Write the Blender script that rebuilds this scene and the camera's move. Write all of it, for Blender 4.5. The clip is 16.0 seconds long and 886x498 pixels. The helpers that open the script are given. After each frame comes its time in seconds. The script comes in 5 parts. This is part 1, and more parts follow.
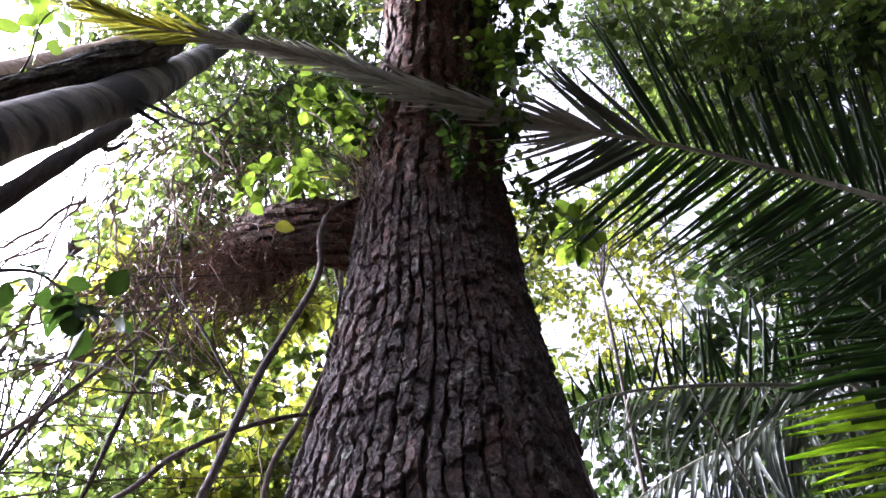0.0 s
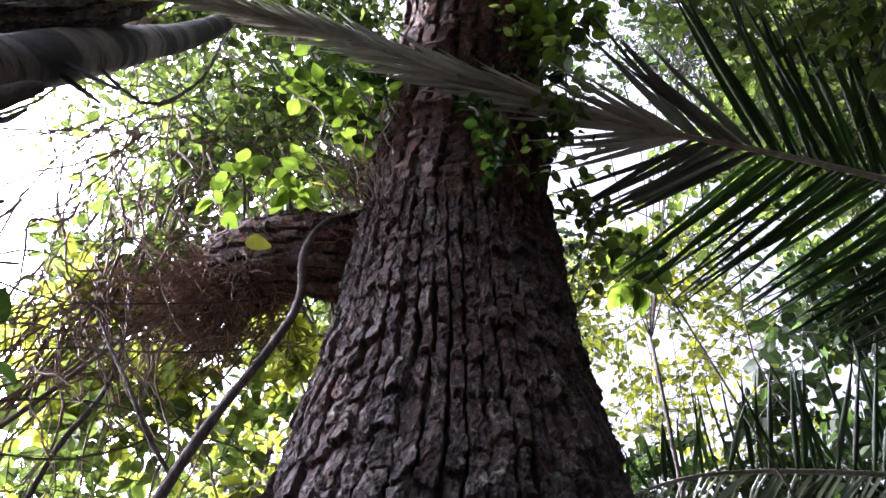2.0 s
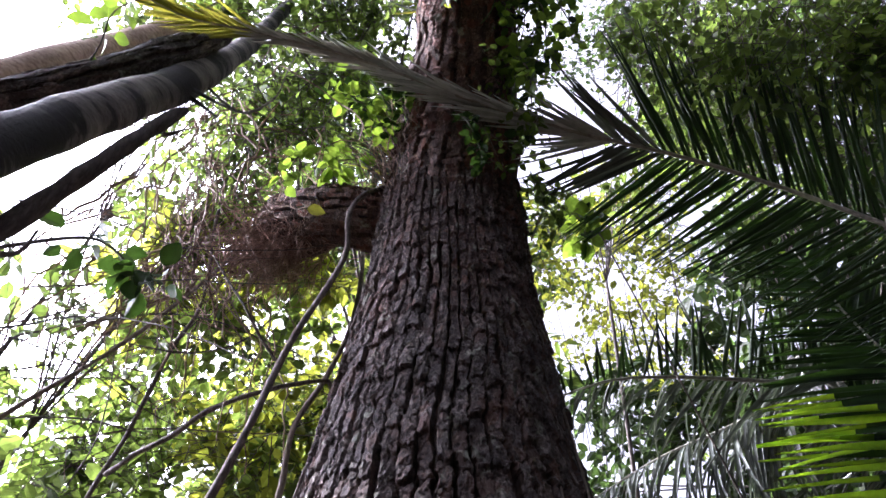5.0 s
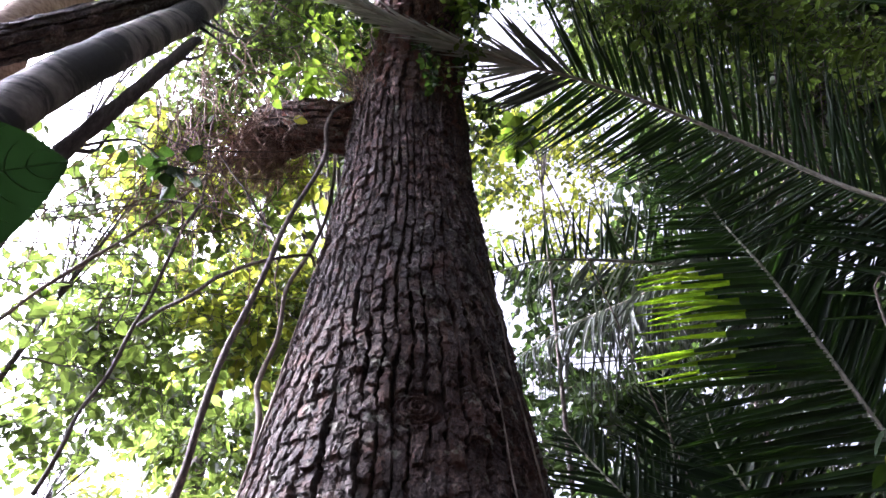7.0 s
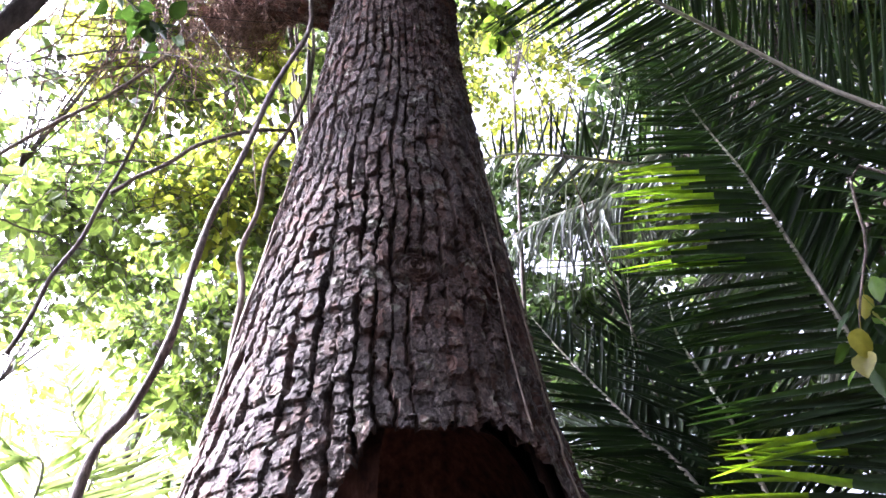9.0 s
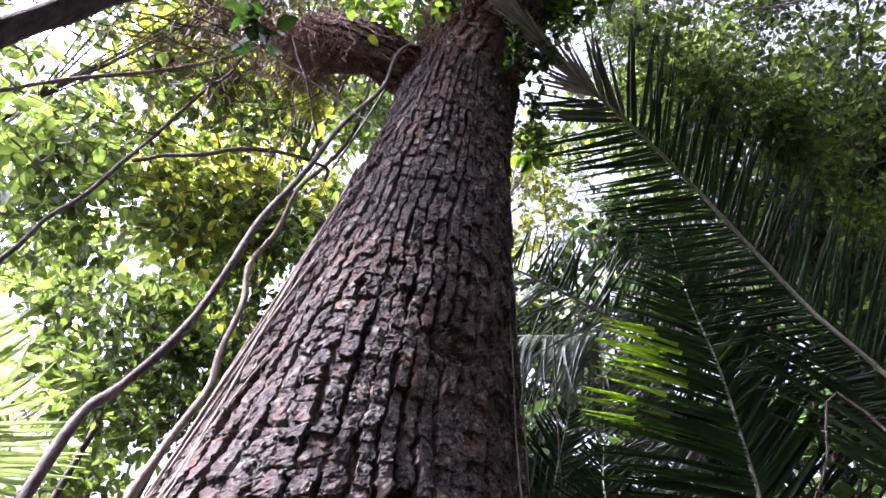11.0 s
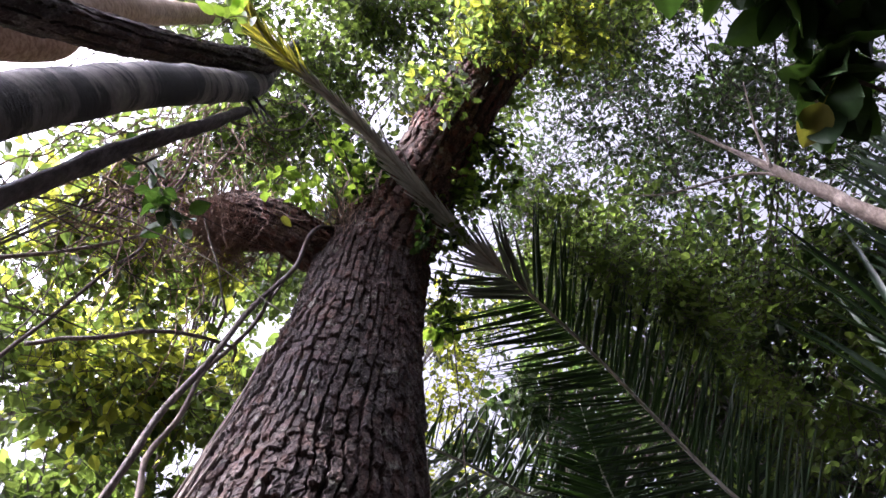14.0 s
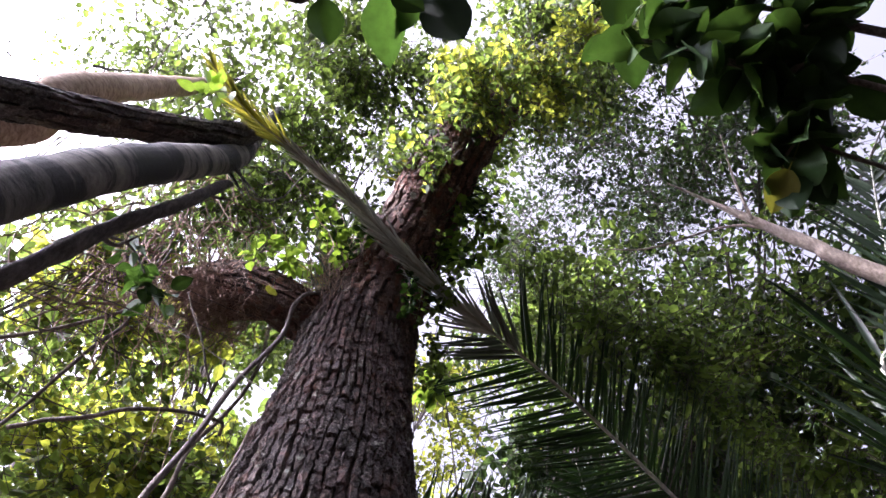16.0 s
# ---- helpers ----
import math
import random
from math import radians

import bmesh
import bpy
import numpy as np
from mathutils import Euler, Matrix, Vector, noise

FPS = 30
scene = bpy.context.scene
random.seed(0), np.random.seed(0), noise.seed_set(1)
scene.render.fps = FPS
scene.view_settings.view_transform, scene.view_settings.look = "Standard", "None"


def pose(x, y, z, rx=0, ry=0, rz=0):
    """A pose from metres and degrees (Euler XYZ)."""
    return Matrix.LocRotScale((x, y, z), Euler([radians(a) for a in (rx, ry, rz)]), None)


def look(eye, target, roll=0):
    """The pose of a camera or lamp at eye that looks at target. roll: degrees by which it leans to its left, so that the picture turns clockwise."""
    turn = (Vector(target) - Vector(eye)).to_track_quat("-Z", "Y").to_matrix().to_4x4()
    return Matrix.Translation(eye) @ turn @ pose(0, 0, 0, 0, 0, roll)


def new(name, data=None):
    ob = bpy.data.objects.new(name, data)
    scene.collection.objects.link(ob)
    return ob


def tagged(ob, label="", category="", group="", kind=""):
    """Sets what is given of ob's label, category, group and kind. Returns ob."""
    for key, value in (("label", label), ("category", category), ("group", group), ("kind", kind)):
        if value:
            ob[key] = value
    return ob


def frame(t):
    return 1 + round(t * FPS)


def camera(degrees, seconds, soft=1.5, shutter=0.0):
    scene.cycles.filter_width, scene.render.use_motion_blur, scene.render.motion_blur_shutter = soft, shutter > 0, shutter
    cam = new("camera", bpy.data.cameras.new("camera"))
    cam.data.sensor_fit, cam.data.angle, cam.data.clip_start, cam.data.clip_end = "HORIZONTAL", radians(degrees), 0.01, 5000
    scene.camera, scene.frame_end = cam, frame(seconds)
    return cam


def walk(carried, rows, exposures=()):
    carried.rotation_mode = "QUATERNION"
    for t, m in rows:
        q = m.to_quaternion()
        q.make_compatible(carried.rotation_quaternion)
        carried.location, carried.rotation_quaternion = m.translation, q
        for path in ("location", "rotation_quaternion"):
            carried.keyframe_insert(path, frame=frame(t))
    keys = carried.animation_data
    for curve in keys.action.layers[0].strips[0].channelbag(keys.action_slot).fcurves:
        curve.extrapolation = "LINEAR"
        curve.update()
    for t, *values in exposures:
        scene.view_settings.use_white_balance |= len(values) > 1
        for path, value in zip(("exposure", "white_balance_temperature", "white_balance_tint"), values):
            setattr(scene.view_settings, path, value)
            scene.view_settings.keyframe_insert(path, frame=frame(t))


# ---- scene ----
# ---- camera ----
cam = camera(60.2, 16.0, soft=1.5, shutter=0.0)
# seconds, place in metres, turn in degrees
ROWS = [
    (0, 0.178, -2.071, 2.640, 142.16, 1.60, 5.85),
    (0.5, 0.180, -2.077, 2.631, 142.05, 0.63, 5.96),
    (1, 0.178, -2.077, 2.626, 142.04, -0.18, 5.67),
    (1.5, 0.183, -1.531, 3.228, 143.64, -1.96, 5.56),
    (2, 0.152, -1.549, 3.265, 145.15, -1.31, 5.28),
    (2.5, 0.168, -1.568, 3.305, 146.65, -1.96, 6.15),
    (3, 0.132, -1.863, 3.065, 144.96, -1.39, 4.95),
    (3.5, 0.146, -1.974, 2.870, 143.96, -0.97, 4.78),
    (4, 0.171, -1.983, 2.738, 143.28, -1.20, 4.42),
    (4.2, 0.171, -1.986, 2.740, 142.67, -1.43, 4.08),
    (6.3, 0.195, -2.957, 1.694, 138.41, -0.27, 3.34),
    (6.5, 0.204, -2.964, 1.689, 137.85, -0.23, 3.09),
    (7, 0.199, -2.907, 1.65, 133.73, 0.97, 0.93),
    (7.5, 0.201, -2.868, 1.612, 127.56, 2.31, -1.4),
    (8, 0.199, -2.904, 1.628, 125.08, 1.72, -3.63),
    (8.5, 0.145, -2.876, 1.61, 124.6, 2.01, -3.54),
    (9, 0, -2.775, 1.5, 127.46, 1.6, -3.83),
    (9.2, -0.062, -2.744, 1.463, 129.87, 0.49, -4.89),
    (11.3, -0.586, -2.663, 1.391, 136.46, -9.8, -25.32),
    (11.5, -0.616, -2.667, 1.405, 137.12, -10.16, -26.85),
    (12, -0.659, -2.662, 1.414, 139.58, -10.88, -29.2),
    (12.5, -0.659, -2.713, 1.442, 142.58, -9.65, -28.67),
    (13, -0.66, -2.755, 1.479, 145.48, -7.09, -27.54),
    (13.5, -0.644, -2.747, 1.467, 146.97, -5.06, -26.76),
    (14, -0.583, -2.739, 1.459, 147.99, -3.44, -26.54),
    (14.5, -0.557, -2.765, 1.466, 148.62, -2.59, -27.18),
    (15, -0.57, -2.801, 1.481, 149.48, -2.84, -26.38),
    (15.5, -0.558, -2.824, 1.502, 150.45, -2.76, -25.26),
    (16, -0.555, -2.832, 1.507, 151.55, -2.17, -24.84),
]
EXPOSURES = [(0.0, 2.12, 5600, 26), (2.0, 2.07, 5600, 26), (4.0, 1.97, 5600, 26), (6.6, 2.15, 5600, 26), (8.0, 2.65, 5600, 26), (9.2, 3.05, 5600, 26), (11.3, 2.07, 5600, 26), (12.5, 1.92, 5600, 26), (14.0, 1.72, 5750, 28), (16.0, 1.87, 5750, 28)]
walk(cam, [(r[0], pose(*r[1:])) for r in ROWS], EXPOSURES)

# ---- light ----
SUN_FROM = Vector((-0.79, 0.09, 0.61)).normalized()
world = bpy.data.worlds.new("sky")
scene.world = world
world.use_nodes = True
wn = world.node_tree.nodes
sky = wn.new("ShaderNodeTexSky")
sky.sky_type = "NISHITA"
sky.sun_disc = False
sky.sun_elevation = math.asin(SUN_FROM.z)
sky.sun_rotation = math.atan2(SUN_FROM.x, SUN_FROM.y)
sky.dust_density = 10.0
sky.air_density = 0.22
sky.ozone_density = 0.0
haze = wn.new("ShaderNodeHueSaturation")
haze.inputs["Saturation"].default_value = 0.28
haze.inputs["Value"].default_value = 2.4
world.node_tree.links.new(sky.outputs[0], haze.inputs["Color"])
world.node_tree.links.new(haze.outputs[0], wn["Background"].inputs[0])
wn["Background"].inputs[1].default_value = 0.15
sun = new("sun", bpy.data.lights.new("sun", "SUN"))
sun.data.energy = 5.0
sun.data.angle = radians(0.55)
sun.data.color = (1.0, 0.94, 0.84)
sun.matrix_world = look(SUN_FROM * 40, (0, 0, 4))
scene.view_settings.exposure = 0.0


# ---- materials ----
def material(name):
    m = bpy.data.materials.new(name)
    m.use_nodes = True
    nt = m.node_tree
    return m, nt, nt.nodes["Principled BSDF"]


def node(nt, kind, **inputs):
    n = nt.nodes.new(kind)
    for k, v in inputs.items():
        n.inputs[k].default_value = v
    return n


def ramp(nt, stops, source):
    r = nt.nodes.new("ShaderNodeValToRGB")
    el = r.color_ramp.elements
    while len(el) < len(stops):
        el.new(0.5)
    for e, (p, c) in zip(el, stops):
        e.position, e.color = p, (*c, 1.0)
    nt.links.new(source, r.inputs[0])
    return r.outputs[0]


def mixed(nt, kind, fac, a, b):
    n = nt.nodes.new("ShaderNodeMix")
    n.data_type = "RGBA"
    n.blend_type = kind
    for slot, v in ((0, fac), (6, a), (7, b)):
        if isinstance(v, (int, float)):
            n.inputs[slot].default_value = v
        elif isinstance(v, tuple):
            n.inputs[slot].default_value = (*v, 1.0)
        else:
            nt.links.new(v, n.inputs[slot])
    return n.outputs[2]


def coords(nt, scale=(1, 1, 1)):
    tc = nt.nodes.new("ShaderNodeNewGeometry")
    mp = nt.nodes.new("ShaderNodeMapping")
    mp.inputs["Scale"].default_value = scale
    nt.links.new(tc.outputs["Position"], mp.inputs[0])
    return mp.outputs[0]


def noise_tex(nt, vec, scale, detail=5.0, rough=0.6):
    n = node(nt, "ShaderNodeTexNoise", Scale=scale, Detail=detail, Roughness=rough)
    nt.links.new(vec, n.inputs["Vector"])
    return n.outputs[0]


def random_value(nt, island):
    if island:
        return nt.nodes.new("ShaderNodeNewGeometry").outputs["Random Per Island"]
    return nt.nodes.new("ShaderNodeObjectInfo").outputs["Random"]


def bark_material(name, dark, mid, light, lichen=0.0, island=True, stretch=0.35, bump=0.6, scale=14.0, rough=0.85):
    m, nt, bs = material(name)
    v = coords(nt, (1, 1, stretch))
    big = noise_tex(nt, v, scale * 0.25, 4.0)
    fine = noise_tex(nt, v, scale * 3.0, 8.0, 0.7)
    base = ramp(nt, [(0.36, dark), (0.52, mid), (0.68, light)], fine)
    base = mixed(nt, "MULTIPLY", 0.75, base, ramp(nt, [(0.3, (0.5, 0.45, 0.42)), (0.7, (1.25, 1.2, 1.2))], big))
    base = mixed(nt, "MULTIPLY", 0.6, base, ramp(nt, [(0.0, (0.55, 0.5, 0.5)), (1.0, (1.35, 1.3, 1.28))], random_value(nt, island)))
    if lichen > 0:
        rust = noise_tex(nt, coords(nt, (1, 1, 0.5)), 1.9, 4.0, 0.55)
        base = mixed(nt, "MULTIPLY", 0.8, base, ramp(nt, [(0.48, (1.06, 1.05, 1.08)), (0.66, (1.0, 0.68, 0.56))], rust))
        spots = noise_tex(nt, coords(nt), 9.0, 6.0, 0.65)
        base = mixed(nt, "MIX", ramp(nt, [(0.58, (0, 0, 0)), (0.66, (lichen, lichen, lichen))], spots), base, (0.34, 0.35, 0.27))
    nt.links.new(base, bs.inputs["Base Color"])
    bs.inputs["Roughness"].default_value = rough
    bs.inputs["Specular IOR Level"].default_value = 0.3
    b0 = node(nt, "ShaderNodeBump", Strength=min(1.0, bump), Distance=0.014)
    nt.links.new(noise_tex(nt, v, scale * 1.6, 7.0, 0.68), b0.inputs["Height"])
    bm_ = node(nt, "ShaderNodeBump", Strength=min(1.0, bump), Distance=0.010)
    nt.links.new(noise_tex(nt, coords(nt, (1, 1, min(1.0, stretch * 2))), scale * 5.0, 8.0, 0.72), bm_.inputs["Height"])
    nt.links.new(b0.outputs[0], bm_.inputs["Normal"])
    nt.links.new(bm_.outputs[0], bs.inputs["Normal"])
    return m


def plate_material(name, dark, mid, light, under, island, flake=26.0, stretch=0.62):
    """Bark that scales off in small ragged flakes: grey outside, reddish where it has come away."""
    m, nt, bs = material(name)
    v = coords(nt, (1, 1, stretch))
    bend = node(nt, "ShaderNodeTexNoise", Scale=flake * 0.8, Detail=4.0, Roughness=0.6)
    nt.links.new(v, bend.inputs["Vector"])
    push = nt.nodes.new("ShaderNodeVectorMath")
    push.operation = "MULTIPLY_ADD"
    push.inputs[1].default_value = (0.05, 0.05, 0.05)
    nt.links.new(bend.outputs[1], push.inputs[0])
    nt.links.new(v, push.inputs[2])
    cells = node(nt, "ShaderNodeTexVoronoi", Scale=flake)
    nt.links.new(push.outputs[0], cells.inputs["Vector"])
    step = nt.nodes.new("ShaderNodeSeparateColor")
    nt.links.new(cells.outputs["Color"], step.inputs[0])
    fine = noise_tex(nt, v, flake * 3.4, 8.0, 0.72)
    big = noise_tex(nt, coords(nt, (1, 1, 0.5)), 2.1, 4.0, 0.55)
    base = ramp(nt, [(0.34, dark), (0.50, mid), (0.66, light)], fine)
    base = mixed(nt, "MIX", ramp(nt, [(0.78, (0, 0, 0)), (0.84, (0.75, 0.75, 0.75))], step.outputs[0]), base, under)
    base = mixed(nt, "MULTIPLY", 0.8, base, ramp(nt, [(0.0, (0.55, 0.52, 0.52)), (0.8, (1.15, 1.15, 1.15)), (1.0, (1.7, 1.68, 1.62))], step.outputs[1]))
    base = mixed(nt, "MULTIPLY", 0.75, base, ramp(nt, [(0.38, (1.08, 1.09, 1.13)), (0.50, (0.96, 0.86, 0.83)), (0.58, (0.90, 0.60, 0.51)), (0.68, (0.70, 0.40, 0.33))], big))
    base = mixed(nt, "MULTIPLY", 0.6, base, ramp(nt, [(0.0, (0.62, 0.58, 0.58)), (1.0, (1.3, 1.28, 1.26))], random_value(nt, island)))
    spots = noise_tex(nt, coords(nt), 11.0, 6.0, 0.65)
    base = mixed(nt, "MIX", ramp(nt, [(0.60, (0, 0, 0)), (0.66, (0.4, 0.4, 0.4))], spots), base, (0.30, 0.31, 0.25))
    nt.links.new(base, bs.inputs["Base Color"])
    bs.inputs["Roughness"].default_value = 0.8
    bs.inputs["Specular IOR Level"].default_value = 0.22
    b0 = node(nt, "ShaderNodeBump", Strength=0.85, Distance=0.012)
    nt.links.new(step.outputs[0], b0.inputs["Height"])
    b1 = node(nt, "ShaderNodeBump", Strength=1.0, Distance=0.011)
    nt.links.new(noise_tex(nt, v, flake * 2.2, 9.0, 0.75), b1.inputs["Height"])
    nt.links.new(b0.outputs[0], b1.inputs["Normal"])
    nt.links.new(b1.outputs[0], bs.inputs["Normal"])
    return m


def leaf_material(name, dark, light, through_colour, fac=0.45, island=True, rough=0.45, spec=0.28):
    m, nt, bs = material(name)
    rnd = random_value(nt, island)
    col = ramp(nt, [(0.0, dark), (0.75, light), (1.0, tuple(c * 1.25 for c in light))], rnd)
    blot = noise_tex(nt, coords(nt), 22.0, 3.0)
    col = mixed(nt, "MULTIPLY", 0.5, col, ramp(nt, [(0.3, (0.6, 0.6, 0.55)), (0.7, (1.2, 1.2, 1.1))], blot))
    nt.links.new(col, bs.inputs["Base Color"])
    bs.inputs["Roughness"].default_value = rough
    bs.inputs["Specular IOR Level"].default_value = spec
    tr = nt.nodes.new("ShaderNodeBsdfTranslucent")
    tcol = mixed(nt, "MULTIPLY", 0.7, ramp(nt, [(0.0, tuple(c * 0.25 for c in through_colour)), (0.55, tuple(c * 0.6 for c in through_colour)), (1.0, tuple(c * 1.15 for c in through_colour))], rnd),
                 ramp(nt, [(0.3, (0.65, 0.65, 0.6)), (0.7, (1.15, 1.15, 1.1))], blot))
    nt.links.new(tcol, tr.inputs[0])
    mx = nt.nodes.new("ShaderNodeMixShader")
    mx.inputs[0].default_value = fac
    nt.links.new(bs.outputs[0], mx.inputs[1])
    nt.links.new(tr.outputs[0], mx.inputs[2])
    nt.links.new(mx.outputs[0], nt.nodes["Material Output"].inputs[0])
    return m


M_PLATE = plate_material("bark plates", (0.010, 0.008, 0.0075), (0.040, 0.033, 0.031), (0.125, 0.110, 0.104), (0.060, 0.038, 0.031), False)
M_PLATES = plate_material("bark plates far", (0.010, 0.008, 0.0075), (0.040, 0.033, 0.031), (0.125, 0.110, 0.104), (0.060, 0.038, 0.031), True)
M_LIMBPLATES = plate_material("limb bark plates", (0.020, 0.013, 0.010), (0.072, 0.049, 0.040), (0.17, 0.122, 0.100), (0.105, 0.048, 0.033), True, 30.0, 0.3)
M_FURROW = bark_material("bark furrow", (0.018, 0.011, 0.009), (0.050, 0.031, 0.025), (0.095, 0.064, 0.052), stretch=0.2)
M_LIMB = bark_material("limb bark", (0.016, 0.011, 0.009), (0.045, 0.030, 0.025), (0.09, 0.065, 0.055), scale=20.0, bump=1.0)
def banded_material(name):
    """Smooth bark with broad, uneven dark and pale bands round the stem."""
    m, nt, bs = material(name)
    v = coords(nt)
    warp = noise_tex(nt, v, 3.5, 4.0)
    band = noise_tex(nt, coords(nt, (2.2, 2.2, 9.0)), 1.0, 5.0, 0.6)
    base = ramp(nt, [(0.44, (0.010, 0.009, 0.009)), (0.49, (0.020, 0.018, 0.017)), (0.52, (0.085, 0.076, 0.068)), (0.64, (0.16, 0.145, 0.13))], band)
    base = mixed(nt, "MULTIPLY", 0.8, base, ramp(nt, [(0.36, (0.35, 0.35, 0.36)), (0.62, (1.5, 1.45, 1.4))], warp))
    fine = noise_tex(nt, coords(nt, (1, 1, 3.0)), 34.0, 7.0, 0.68)
    base = mixed(nt, "MULTIPLY", 0.7, base, ramp(nt, [(0.35, (0.6, 0.6, 0.6)), (0.65, (1.25, 1.25, 1.25))], fine))
    nt.links.new(base, bs.inputs["Base Color"])
    bs.inputs["Roughness"].default_value = 0.75
    b = node(nt, "ShaderNodeBump", Strength=0.9, Distance=0.02)
    nt.links.new(fine, b.inputs["Height"])
    nt.links.new(b.outputs[0], bs.inputs["Normal"])
    return m


M_SMOOTH = banded_material("smooth banded bark")
M_DARKBR = bark_material("dark branch bark", (0.030, 0.025, 0.022), (0.070, 0.060, 0.055), (0.13, 0.115, 0.105), bump=0.8)
M_PALE = bark_material("pale bark", (0.22, 0.16, 0.11), (0.38, 0.30, 0.22), (0.52, 0.44, 0.35), stretch=1.6, scale=10.0, bump=0.4)
M_DARKPLATES = plate_material("dark scaly bark", (0.014, 0.012, 0.011), (0.046, 0.041, 0.038), (0.12, 0.108, 0.098), (0.030, 0.024, 0.021), True, 20.0, 0.6)
M_GREYTAN = bark_material("grey-tan bark", (0.075, 0.062, 0.050), (0.14, 0.12, 0.10), (0.22, 0.195, 0.165), scale=18.0, bump=0.5)
M_VINE = bark_material("vine bark", (0.030, 0.026, 0.023), (0.080, 0.069, 0.061), (0.16, 0.14, 0.125), scale=22.0)
M_ROOT = bark_material("aerial root", (0.07, 0.048, 0.034), (0.155, 0.108, 0.078), (0.28, 0.21, 0.155), scale=30.0, bump=0.3)
M_FIBRE = bark_material("reddish root fibre", (0.10, 0.060, 0.044), (0.22, 0.145, 0.11), (0.38, 0.27, 0.21), scale=30.0, bump=0.3)
M_WOOD = bark_material("hollow wood", (0.05, 0.026, 0.020), (0.13, 0.065, 0.048), (0.24, 0.13, 0.10), scale=8.0)
M_EARTH = bark_material("leaf litter", (0.014, 0.009, 0.006), (0.036, 0.024, 0.015), (0.075, 0.05, 0.03), stretch=1.0, scale=5.0)

# one foliage in three tones: sunlight and shade are put into the colour
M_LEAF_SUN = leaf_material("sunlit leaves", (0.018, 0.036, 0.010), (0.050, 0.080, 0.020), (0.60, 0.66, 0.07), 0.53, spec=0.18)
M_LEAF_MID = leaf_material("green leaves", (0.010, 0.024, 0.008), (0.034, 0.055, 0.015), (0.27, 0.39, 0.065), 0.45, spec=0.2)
M_LEAF_SHADED = leaf_material("shaded leaves", (0.006, 0.014, 0.005), (0.019, 0.033, 0.010), (0.105, 0.18, 0.04), 0.35, spec=0.25)
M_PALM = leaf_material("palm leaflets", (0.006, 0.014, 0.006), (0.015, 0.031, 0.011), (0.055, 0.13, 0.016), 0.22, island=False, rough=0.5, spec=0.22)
# bright green for leaflet ends: sunlight put into the colour
M_PALM_SUNLIT_END = leaf_material("palm leaflet ends coloured sunlit", (0.008, 0.019, 0.007), (0.019, 0.039, 0.012), (0.46, 0.78, 0.015), 0.6, island=False, rough=0.38, spec=0.4)
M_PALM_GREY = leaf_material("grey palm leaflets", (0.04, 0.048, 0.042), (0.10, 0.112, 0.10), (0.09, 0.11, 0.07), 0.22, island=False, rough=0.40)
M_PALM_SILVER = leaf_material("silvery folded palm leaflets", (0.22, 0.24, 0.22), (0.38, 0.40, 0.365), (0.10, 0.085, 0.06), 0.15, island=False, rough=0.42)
# darker palm copy: deep shade put into the colour, also for broken black leaflets
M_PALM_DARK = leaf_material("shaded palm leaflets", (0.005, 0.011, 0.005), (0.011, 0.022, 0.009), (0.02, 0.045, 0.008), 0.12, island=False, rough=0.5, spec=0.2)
# brighter palm copy with strong sunlight put into the colour
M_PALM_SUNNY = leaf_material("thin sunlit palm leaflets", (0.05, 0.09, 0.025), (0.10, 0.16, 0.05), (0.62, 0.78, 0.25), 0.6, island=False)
# gold of dry blades, and of the frond tip where it stands for sunlight
M_PALM_GOLD = leaf_material("golden palm leaflets", (0.05, 0.065, 0.012), (0.15, 0.16, 0.025), (0.40, 0.38, 0.04), 0.42, island=False)
M_RACHIS = bark_material("frond midrib", (0.170, 0.178, 0.149), (0.281, 0.289, 0.246), (0.408, 0.408, 0.357), island=False, bump=0.15, rough=0.55)


# ---- mesh helpers ----
def mesh_object(name, verts, faces, mat, parent=None, label="", smooth=True):
    me = bpy.data.meshes.new(name)
    me.from_pydata([tuple(v) for v in verts], [], faces)
    me.materials.append(mat)
    if smooth:
        me.shade_smooth()
    ob = new(name, me)
    if parent:
        ob.parent = parent
    if label:
        ob["label"] = label
    return ob


def polys_object(name, verts, quads, mat, parent=None, label="", smooth=False):
    """A mesh from arrays: verts (n, 3), quads (m, 4)."""
    me = bpy.data.meshes.new(name)
    verts, quads = np.asarray(verts, dtype=np.float32), np.asarray(quads, dtype=np.int32)
    me.vertices.add(len(verts))
    me.vertices.foreach_set("co", verts.ravel())
    me.loops.add(quads.size)
    me.loops.foreach_set("vertex_index", quads.ravel())
    me.polygons.add(len(quads))
    me.polygons.foreach_set("loop_start", np.arange(0, quads.size, 4, dtype=np.int32))
    me.polygons.foreach_set("use_smooth", np.full(len(quads), smooth) if isinstance(smooth, bool) else np.array(smooth, dtype=bool))
    me.materials.append(mat)
    me.update(calc_edges=True)
    me.validate()
    ob = new(name, me)
    if parent:
        ob.parent = parent
    if label:
        ob["label"] = label
    return ob


def thing(name, label, category, at=(0, 0, 0), group="", kind=""):
    ob = new(name)
    ob.empty_display_size = 0.1
    ob.location = at
    tagged(ob, label, category, group, kind)
    return ob


def adopt(ob, parent):
    """Puts ob under parent and keeps its place."""
    ob.parent = parent
    ob.matrix_parent_inverse = Matrix.Translation(parent.location).inverted()
    return ob


